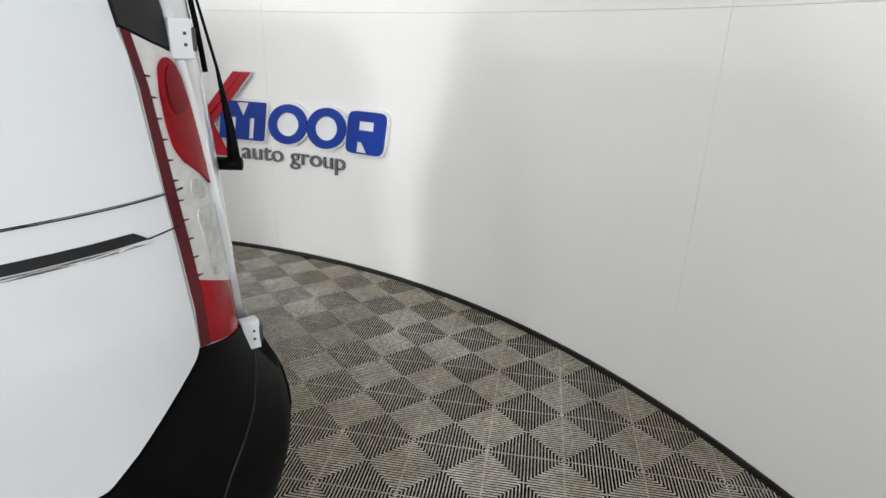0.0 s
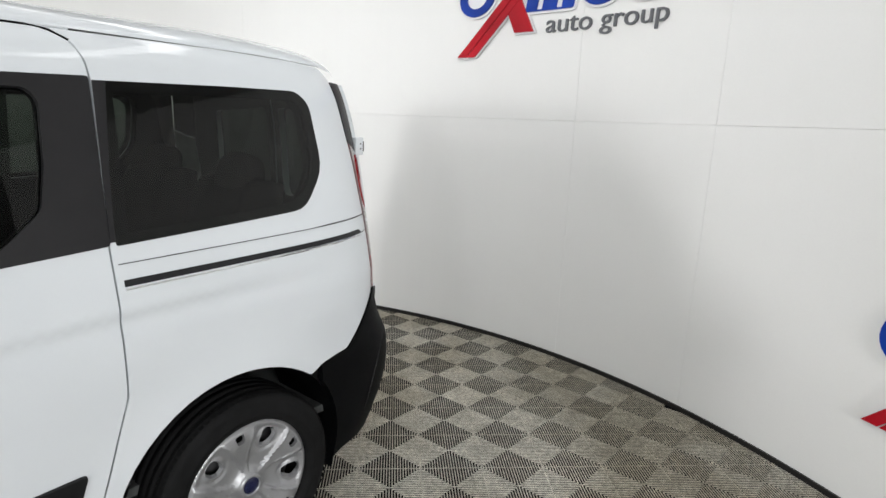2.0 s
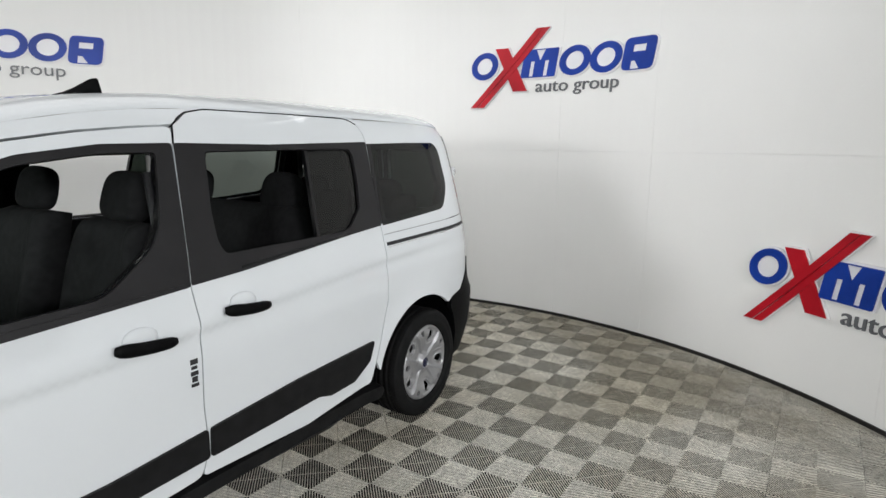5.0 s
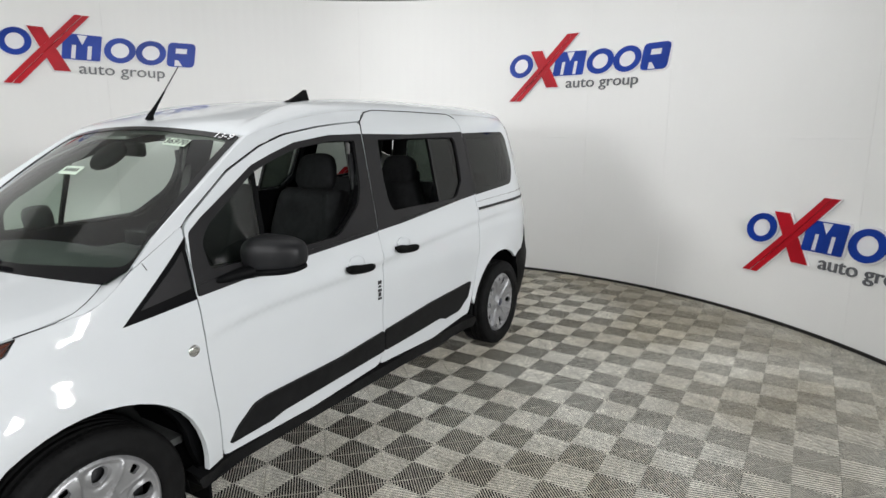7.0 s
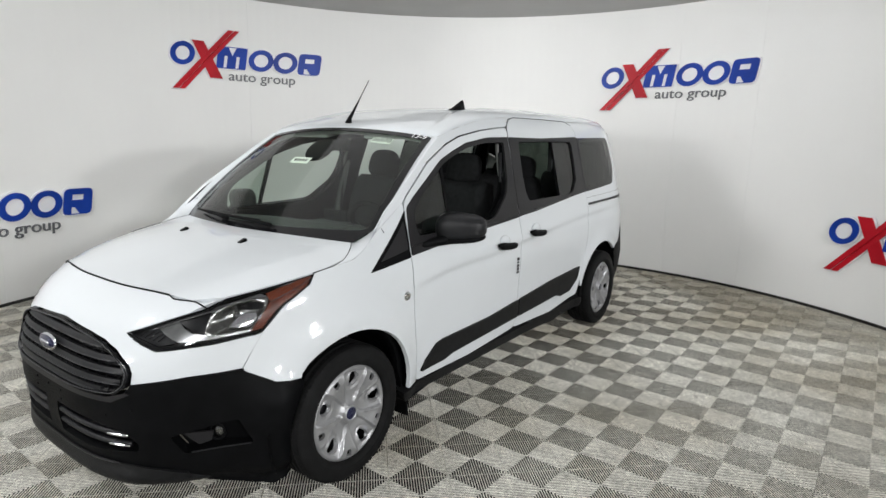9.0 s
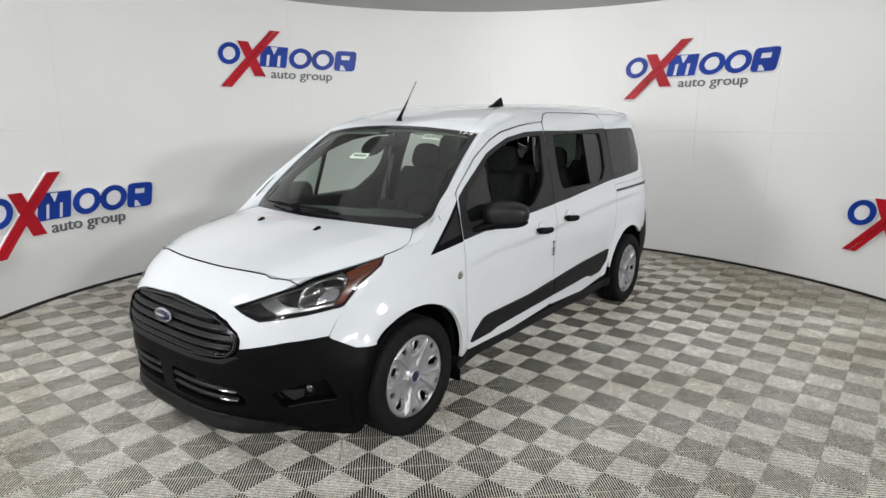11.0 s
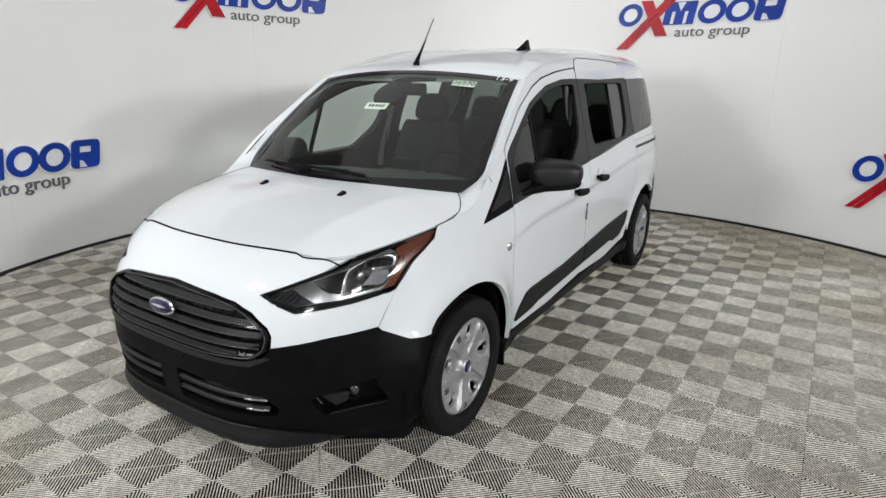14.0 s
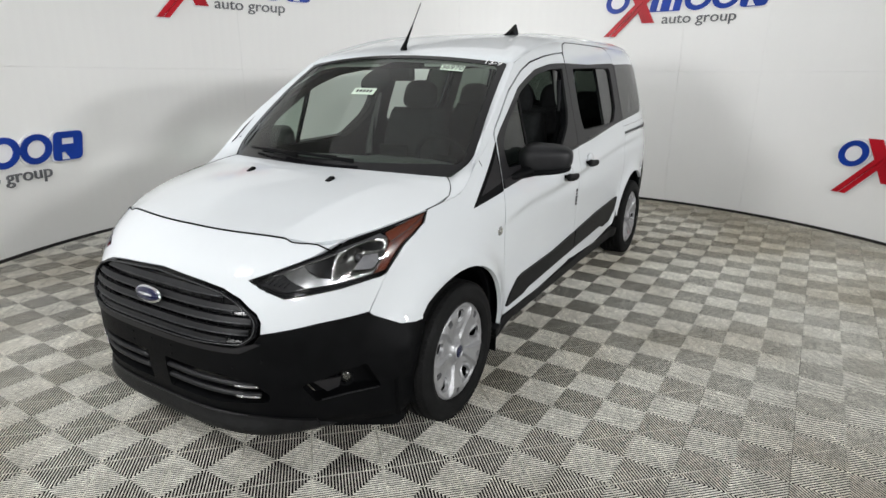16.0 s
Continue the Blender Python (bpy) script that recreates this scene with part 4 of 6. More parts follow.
NOSE_PANEL = [(0.0, hood_top(edge_x(0.03), 0.03)[2] - 0.003)] + [nose_edge(y) for y in (0.1, 0.2, 0.3, 0.39, 0.46, 0.52, 0.57, 0.60, 0.63, 0.648)] + [
              (fa(0.601, 0.886), 0.886), (fa(0.536, 0.856), 0.856), (fa(0.488, 0.835), 0.835), (fa(0.437, 0.814), 0.814), (fa(0.572, 0.753), 0.753), (fa(0.709, 0.770), 0.770), (fx(1.915, 0.792), 0.792), (fx(1.965, 0.721), 0.721), (fx(2.001, 0.660), 0.660),
              (fa(0.667, 0.657), 0.657), (fa(0.519, 0.633), 0.633), (fa(0.517, 0.676), 0.676), (fa(0.500, 0.706), 0.706), (fa(0.432, 0.754), 0.754), (fa(0.352, 0.781), 0.781), (fa(0.250, 0.793), 0.793), (0.0, 0.806)]
nose = panel("nose_panel", both(NOSE_PANEL), front(), BODY, van, "white nose panel round the grille", step=0.045, depth=0.02, flip=False)
BUMP_LOW = [(0.0, 0.225), (fa(0.462, 0.212), 0.212), (fx(2.16, 0.182), 0.182), (fx(2.06, 0.148), 0.148), (fx(1.885, 0.112), 0.112)] + [(fx(x, z), z) for x, z in arch(AXLE_F, 0.350, -34, 42, 10)]
BUMP = both([(0.0, 0.578), (fa(0.432, 0.578), 0.578), (fa(0.494, 0.596), 0.596), (fa(0.519, 0.630), 0.630), (fa(0.667, 0.654), 0.654), (fx(1.999, 0.656), 0.656), (fx(1.985, 0.641), 0.641), (fx(1.900, 0.591), 0.591), (fx(1.795, 0.581), 0.581)] + BUMP_LOW[::-1])
INTAKES = [soften([(s * fa(0.055 + 0.02 * s, 0.450), 0.474), (s * fa(0.36, 0.450), 0.468), (s * fa(0.49, 0.43), 0.436), (s * fa(0.530, 0.385), 0.388), (s * fa(0.525, 0.360), 0.354), (s * fa(0.300, 0.350), 0.338), (s * fa(0.055 + 0.02 * s, 0.350), 0.340)], 0.008, 2) for s in (1, -1)]
FOGS = [soften([(s * fa(0.618, 0.415), 0.415), (s * fa(0.742, 0.455), 0.455), (s * fa(0.748, 0.350), 0.346), (s * fa(0.642, 0.335), 0.333)], 0.01, 2) for s in (1, -1)]
bumper = panel("front_bumper", BUMP, front(0.004), M_TRIM, van, "unpainted black plastic front bumper", INTAKES + FOGS, step=0.045, depth=0.062)
for s in (0, 1):
    panel("intake_mesh", INTAKES[s], front(-0.056), M_GLOSSBLACK, bumper, "dark lower air intake", step=0.08, depth=0.01)
    for z in (0.390, 0.435):
        a = [s2 * (1 if s == 0 else -1) for s2 in (fa(0.05, z), fa(0.50, z))]
        rows = [Vector(front(-0.01)(a[0] + (a[1] - a[0]) * k / 10, z - 0.010 * k / 10)) for k in range(11)]
        sl = tube("intake_slat", rows, 0.011, M_GREYPLASTIC, bumper, sides=8)
        tube("slat_tip", [Vector(front(0.002)(a[0] + (a[1] - a[0]) * (0.83 + 0.17 * k / 4), z - 0.002 - 0.010 * (0.83 + 0.17 * k / 4))) for k in range(5)], 0.006, M_CHROME, sl, "bright slat tip", sides=6)
    pocket = panel("fog_recess", FOGS[s], front(-0.052), M_TRIM, bumper, "recessed fog lamp pocket", step=0.06, depth=0.01)
    y = 0.708 if s == 0 else -0.708
    c = Vector(front(-0.03)(fa(y, 0.398), 0.398))
    bm = bmesh.new()
    bmesh.ops.create_uvsphere(bm, u_segments=20, v_segments=10, radius=0.026)
    for v in bm.verts:
        v.co.x *= 0.45
    bm.transform(Matrix.Translation(c) @ pose(0, 0, 0, 0, 0, 28 if s == 0 else -28))
    sg = 1 if s == 0 else -1
    panel("fog_facet", [(sg * fa(0.640, 0.412), 0.412), (sg * fa(0.700, 0.402), 0.402), (sg * fa(0.692, 0.362), 0.362), (sg * fa(0.668, 0.350), 0.350)], front(-0.022), M_SURROUND, bumper, "grey angled facet in the fog lamp pocket", step=0.05, depth=0.01, flip=sg < 0)
    tube("fog_strip", [Vector(front(0.004)(sg * fa(yy, zz), zz)) for yy, zz in ((0.655, 0.336), (0.70, 0.338), (0.745, 0.346))], 0.003, M_GREYPLASTIC, bumper, sides=6)
    part("fog_lamp", bm, M_SMOKE, bumper, "round clear fog lamp", True)
    ring = [c + Vector((0.012, 0, 0)) + Matrix.Rotation(radians(28 if s == 0 else -28), 3, "Z") @ Vector((0, 0.033 * math.cos(t * math.pi / 8), 0.033 * math.sin(t * math.pi / 8))) for t in range(16)]
    tube("fog_ring", ring, 0.006, M_TRIM, bumper, sides=6, closed=True)
panel("bumper_shelf", both([(0.0, 0.578), (fa(0.43, 0.578), 0.580), (fa(0.505, 0.60), 0.602), (fa(0.520, 0.60), 0.596), (fa(0.45, 0.56), 0.560), (0.0, 0.556)]), front(0.010), M_SURROUND, bumper, "satin shelf below the grille", step=0.05, depth=0.012)
for y, z in ((0.0, 0.53), (0.12, 0.53), (-0.12, 0.53), (0.12, 0.495), (-0.12, 0.495), (0.42, 0.50), (0.52, 0.53), (-0.42, 0.50)):
    p = Vector(front(0.005)(fa(y, z), z))
    screw = bmesh.new()
    bmesh.ops.create_uvsphere(screw, u_segments=8, v_segments=5, radius=0.0055)
    screw.transform(Matrix.Translation(p) @ Matrix.Diagonal((0.5, 1, 1, 1)))
    part("bumper_plug", screw, M_TRIM, bumper, "", True)
# splitter lip, coloured lighter than the bumper for light caught on its slope
LIP = both([(0.0, 0.298), (fa(0.40, 0.300), 0.297), (fa(0.50, 0.30), 0.290), (fa(0.575, 0.27), 0.270), (fa(0.63, 0.25), 0.245), (fx(2.16, 0.22), 0.215), (fx(2.10, 0.20), 0.188), (fx(2.13, 0.19), 0.180), (fa(0.62, 0.19), 0.184), (fa(0.56, 0.200), 0.190), (fa(0.42, 0.206), 0.203), (0.0, 0.218)])


def lip_face(a, z):
    """The lip leans out towards its lower edge, furthest at the corners."""
    k = min(1.0, max(0.0, (0.298 - z) / 0.08))
    fade = min(1.0, max(0.0, (fa(0.67, 0.22) - abs(a)) / (fa(0.67, 0.22) - fa(0.47, 0.22))))
    return front(0.010 + 0.030 * k * k * (3 - 2 * k) * fade)(a, z)


lip = panel("splitter", LIP, lip_face, M_LIP, bumper, "black plastic lip under the bumper, coloured lighter for the light it catches", step=0.03, depth=0.05)
# paler bar painted in as the highlight along the lip's top
tube("lip_edge", [lip_face(fa(0.44, 0.295) * (k / 16 - 1), 0.2945) for k in range(33)], 0.004, M_SURROUND, lip, "paler upper edge of the lip, standing in for its highlight", sides=6)

# grille
GRILLE = both([(0.0, 0.801), (fa(0.250, 0.788), 0.788), (fa(0.352, 0.776), 0.776), (fa(0.427, 0.749), 0.749), (fa(0.495, 0.702), 0.702), (fa(0.510, 0.674), 0.674), (fa(0.507, 0.628), 0.628), (fa(0.467, 0.594), 0.594), (fa(0.250, 0.584), 0.584), (0.0, 0.583)])
GRILLE_IN = [(p * 0.972, 0.692 + (z - 0.692) * 0.92) for p, z in GRILLE]
grille = panel("grille", GRILLE, front(0.012), M_GLOSSBLACK, van, "dark grey slatted radiator grille with a black frame", [GRILLE_IN], step=0.04, depth=0.05)
panel("grille_back", GRILLE, front(-0.035), M_GLOSSBLACK, grille, step=0.06, depth=0.01)
for z, yy in ((0.763, 0.36), (0.722, 0.447), (0.681, 0.486), (0.640, 0.482), (0.605, 0.40)):
    strip = both([(0.0, z + 0.012), (fa(yy * 0.6, z), z + 0.011), (fa(yy, z), z + 0.008), (fa(yy, z), z - 0.010), (fa(yy * 0.6, z), z - 0.011), (0.0, z - 0.012)])
    slat = panel("grille_slat", strip, front(0.002), M_GREYPLASTIC, grille, "dark grey grille slat", step=0.06, depth=0.024)
    # lighter bar painted in as the highlight on the slat's edge
    tube("slat_edge", [Vector(front(0.0035)(fa(yy, z) * (k / 14 - 1), z - 0.0105 + 0.001 * abs(k / 14 - 1))) for k in range(29)], 0.0026, M_SLATEDGE, slat, "lighter slat edge standing in for a highlight", sides=6)
# bright line drawn in for the highlight along the grille frame
tube("grille_highlight", [Vector(front(0.0135)(p * 0.985, 0.692 + (z - 0.692) * 0.955)) for p, z in split_ring(soften(GRILLE, 0.02, 3), 0.03)], 0.0022, M_SLATEDGE, grille, "fine bright line standing in for the highlight round the grille frame", sides=6, closed=True)
for k in range(-9, 10):
    y = 0.052 * k
    top, low = 0.77 - 0.14 * max(0.0, abs(y) - 0.28), 0.60
    tube("grille_rib", [Vector(front(-0.004)(fa(y, low + (top - low) * j / 4), low + (top - low) * j / 4)) for j in range(5)], 0.0022, M_TRIM, grille, sides=5)
# oval badge: plain shapes
bc = Vector(front(0.022)(0.0, 0.712))
for nm, rw, rh, off, mt in (("badge_rim", 0.083, 0.034, 0.0, M_CHROME), ("badge_field", 0.074, 0.027, 0.004, M_BLUE_BADGE)):
    bm = bmesh.new()
    bmesh.ops.create_uvsphere(bm, u_segments=32, v_segments=12, radius=1.0)
    for v in bm.verts:
        v.co = Vector((v.co.x * 0.012 + off, v.co.y * rw, v.co.z * rh))
    bm.transform(Matrix.Translation(bc) @ pose(0, 0, 0, 0, -14, 0))
    part(nm, bm, mt, grille, "oval badge" if rw > 0.08 else "plain dark blue badge face", True)
bm = bmesh.new()
bmesh.ops.create_uvsphere(bm, u_segments=20, v_segments=8, radius=1.0)
for v in bm.verts:
    v.co = Vector((v.co.x * 0.003 + 0.0145, v.co.y * 0.046, v.co.z * 0.006))
bm.transform(Matrix.Translation(bc) @ pose(0, 0, 0, 0, -14, 0))
part("badge_mark", bm, M_CHROME, grille, "plain bright bar on the badge", True)

# headlights
HL = [(fa(0.437, 0.812), 0.812), (fa(0.488, 0.832), 0.832), (fa(0.536, 0.853), 0.853), (fa(0.601, 0.883), 0.883), (fa(0.652, 0.904), 0.904)] + [(fx(x, edge_z(x) - 0.004), edge_z(x) - 0.004) for x in (2.0, 1.946, 1.87, 1.80, 1.73, 1.655)] + [(fx(1.685, 0.954), 0.952), (fx(1.745, 0.921), 0.919), (fx(1.804, 0.893), 0.893), (fx(1.841, 0.866), 0.866), (fx(1.874, 0.835), 0.835), (fx(1.910, 0.795), 0.795), (fx(1.940, 0.786), 0.786), (fa(0.709, 0.774), 0.774), (fa(0.572, 0.757), 0.757), (fa(0.512, 0.778), 0.778)]
AMB = [(0.922, 0.993), (0.919, 0.953), (0.911, 0.932), (0.896, 0.9165), (0.8766, 0.891), (0.870, 0.866), (0.864, 0.834), (0.857, 0.806), (0.829, 0.800), (0.837, 0.838), (0.839, 0.885), (0.835, 0.908), (0.806, 0.938), (0.8475, 0.961), (0.878, 0.976)]
CHAMBER = [(0.474, 0.800), (0.504, 0.816), (0.568, 0.828), (0.611, 0.802), (0.649, 0.777), (0.593, 0.7645), (0.563, 0.7645), (0.522, 0.782)]
SATIN = [(0.5685, 0.829), (0.5965, 0.845), (0.619, 0.855), (0.6495, 0.8285), (0.682, 0.809), (0.716, 0.803), (0.722, 0.794), (0.829, 0.805), (0.8256, 0.796), (0.724, 0.782), (0.655, 0.7795), (0.616, 0.799)]
BOWL = [(0.617, 0.851), (0.646, 0.864), (0.699, 0.8805), (0.718, 0.7975), (0.683, 0.804), (0.6505, 0.824)]
MAIN = [(0.698, 0.884), (0.7435, 0.908), (0.785, 0.920), (0.827, 0.916), (0.836, 0.887), (0.835, 0.838), (0.826, 0.8045), (0.771, 0.799), (0.719, 0.793), (0.709, 0.834)]
SHELF = [(0.481, 0.811), (0.528, 0.837), (0.603, 0.868), (0.672, 0.892), (0.738, 0.917), (0.790, 0.938), (0.820, 0.922), (0.782, 0.923), (0.741, 0.911), (0.696, 0.887), (0.618, 0.859), (0.568, 0.833), (0.505, 0.8216)]
for mir in (False, True):
    def lay(off):
        f = front(off)
        return lambda a, z: f(a, z)
    hl = panel("headlight", HL, lay(0.003), M_LENS, van, "swept-back clear headlight with an amber corner", step=0.04, depth=0.004, mirror=mir, back=False)
    hl.visible_shadow = False
    panel("housing", HL, lay(-0.055), M_GLOSSBLACK, hl, "black lamp housing", step=0.05, depth=0.01, mirror=mir)
    rim_in = []
    for q, p in enumerate(HL):
        t = (Vector(HL[(q + 1) % len(HL)]) - Vector(HL[q - 1])).normalized()
        rim_in.append(tuple(Vector(p) + Vector((t.y, -t.x)) * (0.016 if p[1] < 0.80 and p[0] < 0.80 else 0.006)))
    panel("bezel", HL, lay(0.0), M_TRIM, hl, "black lamp bezel", [rim_in], step=0.04, depth=0.05, mirror=mir)
    panel("amber_marker", AMB, lay(-0.010), M_AMBER, hl, "amber side marker", step=0.03, depth=0.012, mirror=mir)
    panel("indicator", CHAMBER, lay(-0.025), M_GREYPLASTIC, hl, "dark ribbed indicator chamber", step=0.03, depth=0.008, mirror=mir)
    panel("lamp_shelf", SHELF, lay(-0.014), M_STEEL, hl, "dark smoked upper shelf", step=0.03, depth=0.006, mirror=mir)
    panel("lamp_surround", SATIN, lay(-0.021), M_REFL, hl, "satin silver lamp surround", step=0.03, depth=0.006, mirror=mir)
    panel("smoked_bowl", BOWL, lambda a, z: front(-0.028 - 0.02 * math.sin(math.pi * min(1, max(0, (a - 0.617) / 0.10))))(a, z), M_GREYPLASTIC, hl, "dark smoked inner lamp bowl", step=0.02, depth=0.004, mirror=mir)
    # the main bowl sinks towards its middle and is broken into shallow flutes
    def bowl(a, z):
        d = min(1.0, (a - 0.775) ** 2 / 0.0045 + (z - 0.856) ** 2 / 0.0034)
        return front(-0.020 - 0.036 * (1 - d) - 0.002 * math.sin(a * 150 + z * 40))(a, z)
    panel("reflector", MAIN, bowl, M_SMOKE, hl, "fluted chrome reflector bowl", step=0.014, depth=0.004, mirror=mir)
    panel("lower_cell", [(0.768, 0.822), (0.780, 0.868), (0.820, 0.866), (0.831, 0.842), (0.824, 0.813)], lay(-0.024), M_STEEL, hl, "grey lower reflector cell", step=0.02, depth=0.004, mirror=mir)
    panel("upper_cell", [(0.758, 0.898), (0.788, 0.910), (0.822, 0.908), (0.830, 0.886), (0.820, 0.876), (0.782, 0.880)], lay(-0.024), M_GLOSSBLACK, hl, "smoked upper reflector cell", step=0.02, depth=0.004, mirror=mir)

    def wire(name, pts, off, r, mat, text=""):
        line = [front(off)(a, z) for a, z in pts]
        tube(name, [(p[0], -p[1], p[2]) if mir else p for p in line], r, mat, hl, text, sides=6)

    wire("lamp_edge", [(0.698, 0.882), (0.709, 0.834), (0.719, 0.797), (0.771, 0.800), (0.826, 0.806), (0.835, 0.838), (0.836, 0.886), (0.828, 0.912)], -0.017, 0.0017, M_CHROME, "bright reflector edge")
    wire("cell_edge", [(0.768, 0.822), (0.780, 0.870), (0.820, 0.870), (0.832, 0.844)], -0.021, 0.0013, M_CHROME, "bright cell edge")
    wire("cell_edge", [(0.728, 0.893), (0.742, 0.858), (0.766, 0.826), (0.744, 0.806)], -0.022, 0.0016, M_REFL, "bright cell edge")
    wire("shelf_edge", [(0.505, 0.818), (0.568, 0.831), (0.619, 0.857), (0.697, 0.885), (0.742, 0.910), (0.784, 0.921)], -0.012, 0.0016, M_REFL, "fine silver shelf edge")
    wire("marker_edge", [(0.838, 0.905), (0.866, 0.930), (0.893, 0.958), (0.914, 0.985)], -0.007, 0.0014, M_STEEL, "fine line in the marker lens")
    for k in range(6):
        wire("lamp_rib", [(0.500 + 0.018 * k, 0.803 - 0.004 * k), (0.520 + 0.018 * k, 0.818 - 0.001 * k)], -0.023, 0.0022, M_GLOSSBLACK)
    pb = bmesh.new()
    bmesh.ops.create_uvsphere(pb, u_segments=16, v_segments=10, radius=0.015)
    pc = Vector(front(-0.045)(0.775, 0.856))
    if mir:
        pc.y = -pc.y
    pb.transform(Matrix.Translation(pc))
    part("bulb", pb, M_STEEL, hl, "dark bulb shield", True)

# ---- rear end ----
def rear_mirror(name, poly, mats, parents, label="", off=0.0, depth=0.02, step=0.05, holes=()):
    return [panel(name, poly, rear(off), mats, parents[k] if isinstance(parents, list) else parents, label, holes, step, depth, flip=True, mirror=bool(k)) for k in range(2)]


def tl(y0, y1, z0, z1):
    """A stretch of the lamp column between two shares of its width and two heights."""
    def edge(z, k):
        f = table([(0.82, -2.168), (0.90, -2.174), (1.15, -2.155), (1.40, -2.140), (1.44, -2.130), (1.60, -2.109), (1.675, -2.086)], z)
        i = table([(0.82, 0.648), (1.0, 0.642), (1.40, 0.634), (1.675, 0.575)], z)
        a, b = rx(f, z), ry(i, z)
        return a + (b - a) * k
    n = 5
    return [(edge(z0 + (z1 - z0) * k / n, y0), z0 + (z1 - z0) * k / n) for k in range(n + 1)] + [(edge(z1 + (z0 - z1) * k / n, y1), z1 + (z0 - z1) * k / n) for k in range(n + 1)]


def at(pairs):
    """An outline on the lamp column from (share of its width, height) pairs."""
    return [(tl(s, 1, z, z + 0.01)[0][0], z) for s, z in pairs]


UP, DOWN = (0.870, 0.95, 1.05, 1.15, 1.25, 1.35), (1.30, 1.20, 1.10, 1.0, 0.90, 0.815)
pillars = rear_mirror("rear_pillar_trim", at([(0, 1.449), (0, 1.52), (0, 1.60), (0, 1.672), (1, 1.672), (1, 1.60), (1, 1.52), (1, 1.408), (0.5, 1.424)]), M_SURROUND, van, "black rear pillar trim", 0.002, 0.02, 0.02)
tails = rear_mirror("tail_light", at([(0, z) for z in UP] + [(0, 1.444), (0.5, 1.420), (1, 1.402)] + [(1, z) for z in DOWN]), M_FROST, van, "tall red and clear tail light", 0.0, 0.03, 0.018)
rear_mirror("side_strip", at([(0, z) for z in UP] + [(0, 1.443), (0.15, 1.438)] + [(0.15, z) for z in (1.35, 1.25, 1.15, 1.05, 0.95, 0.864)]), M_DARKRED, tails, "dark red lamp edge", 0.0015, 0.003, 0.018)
rear_mirror("brake_lens", soften(at([(0.66, 1.400), (0.44, 1.384), (0.31, 1.338), (0.27, 1.28), (0.29, 1.240), (0.42, 1.212), (0.68, 1.186), (0.99, 1.148), (0.99, 1.25), (0.97, 1.33), (0.90, 1.385)]), 0.012, 3), M_RED, tails, "red brake lens", 0.004, 0.005, 0.018)
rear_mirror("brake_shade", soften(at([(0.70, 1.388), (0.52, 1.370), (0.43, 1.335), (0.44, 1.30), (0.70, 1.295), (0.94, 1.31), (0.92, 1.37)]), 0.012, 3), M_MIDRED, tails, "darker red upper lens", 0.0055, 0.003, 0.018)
rear_mirror("lower_lens", at([(0.152, 0.866), (0.152, 0.998), (0.35, 0.982), (0.99, 0.935), (0.99, 0.88), (0.99, 0.819), (0.55, 0.842)]), M_RED, tails, "red lower lens", 0.002, 0.004, 0.018)
rear_mirror("reverse_lens", soften(at([(0.40, 0.985), (0.40, 1.06), (0.38, 1.125), (0.95, 1.115), (0.96, 1.05), (0.96, 0.975)]), 0.02, 3), M_CLEARLENS, tails, "clear reversing lens", 0.003, 0.004, 0.018)
rear_mirror("bulb_window", soften(at([(0.36, 1.140), (0.42, 1.182), (0.68, 1.172), (0.72, 1.138)]), 0.02, 3), M_CLEARLENS, tails, "clear bulb window", 0.003, 0.004, 0.018)
for k in range(11):
    z = 1.005 + 0.036 * k
    rear_mirror("lens_rib", at([(0.15, z), (0.15, z + 0.004), (0.225, z + 0.0015), (0.225, z - 0.0005)]), M_DARKRED, tails, "", 0.002, 0.003, 0.02)
RB = both([(0.0, 0.64), (ry(0.58, 0.64), 0.64), (ry(0.60, 0.76), 0.76), (ry(0.614, 0.812), 0.811), (rx(-2.174, 0.868), 0.866), (rx(-2.167, 0.85), 0.848), (rx(-2.10, 0.785), 0.785), (rx(-2.035, 0.72), 0.72), (rx(-1.98, 0.675), 0.675), (rx(-1.84, 0.665), 0.665)] + [(rx(x, z), z) for x, z in arch(AXLE_R, 0.405, 140, 196, 8)] + [(rx(-1.98, 0.235), 0.235), (ry(0.6, 0.24), 0.24), (0.0, 0.24)])
rb = panel("rear_bumper", RB, rear(0.006), M_TRIM, van, "unpainted black plastic rear bumper", step=0.05, depth=0.03, flip=True)
panel("bumper_step", both([(0.0, 0.60), (ry(0.5, 0.6), 0.60), (ry(0.56, 0.6), 0.57), (ry(0.56, 0.45), 0.42), (0.0, 0.40)]), rear(0.012), M_TRIM, rb, "black bumper step", step=0.06, depth=0.06, flip=True)
tube("bumper_crease", [rear(0.0065)(a, z) for a, z in ((ry(0.640, 0.74), 0.745), (ry(0.670, 0.73), 0.731), (ry(0.700, 0.72), 0.717), (ry(0.755, 0.676), 0.676), (rx(-2.24, 0.645), 0.645), (rx(-2.215, 0.615), 0.612), (rx(-2.19, 0.575), 0.573), (rx(-2.169, 0.533), 0.528), (rx(-2.14, 0.45), 0.45), (rx(-2.11, 0.36), 0.36))], 0.0024, M_SURROUND, rb, "moulded crease round the bumper corner", 6)
RDOOR = soften([(0.004, 0.68), (ry(0.42, 0.68), 0.68), (ry(0.60, 0.85), 0.85), (ry(0.636, 0.93), 0.93), (ry(0.628, 1.40), 1.40), (ry(0.570, 1.67), 1.67), (0.004, 1.70)], 0.02, 2)
RWIN = soften([(0.06, 1.16), (ry(0.50, 1.16), 1.16), (ry(0.48, 1.56), 1.56), (0.06, 1.585)], 0.04, 3)
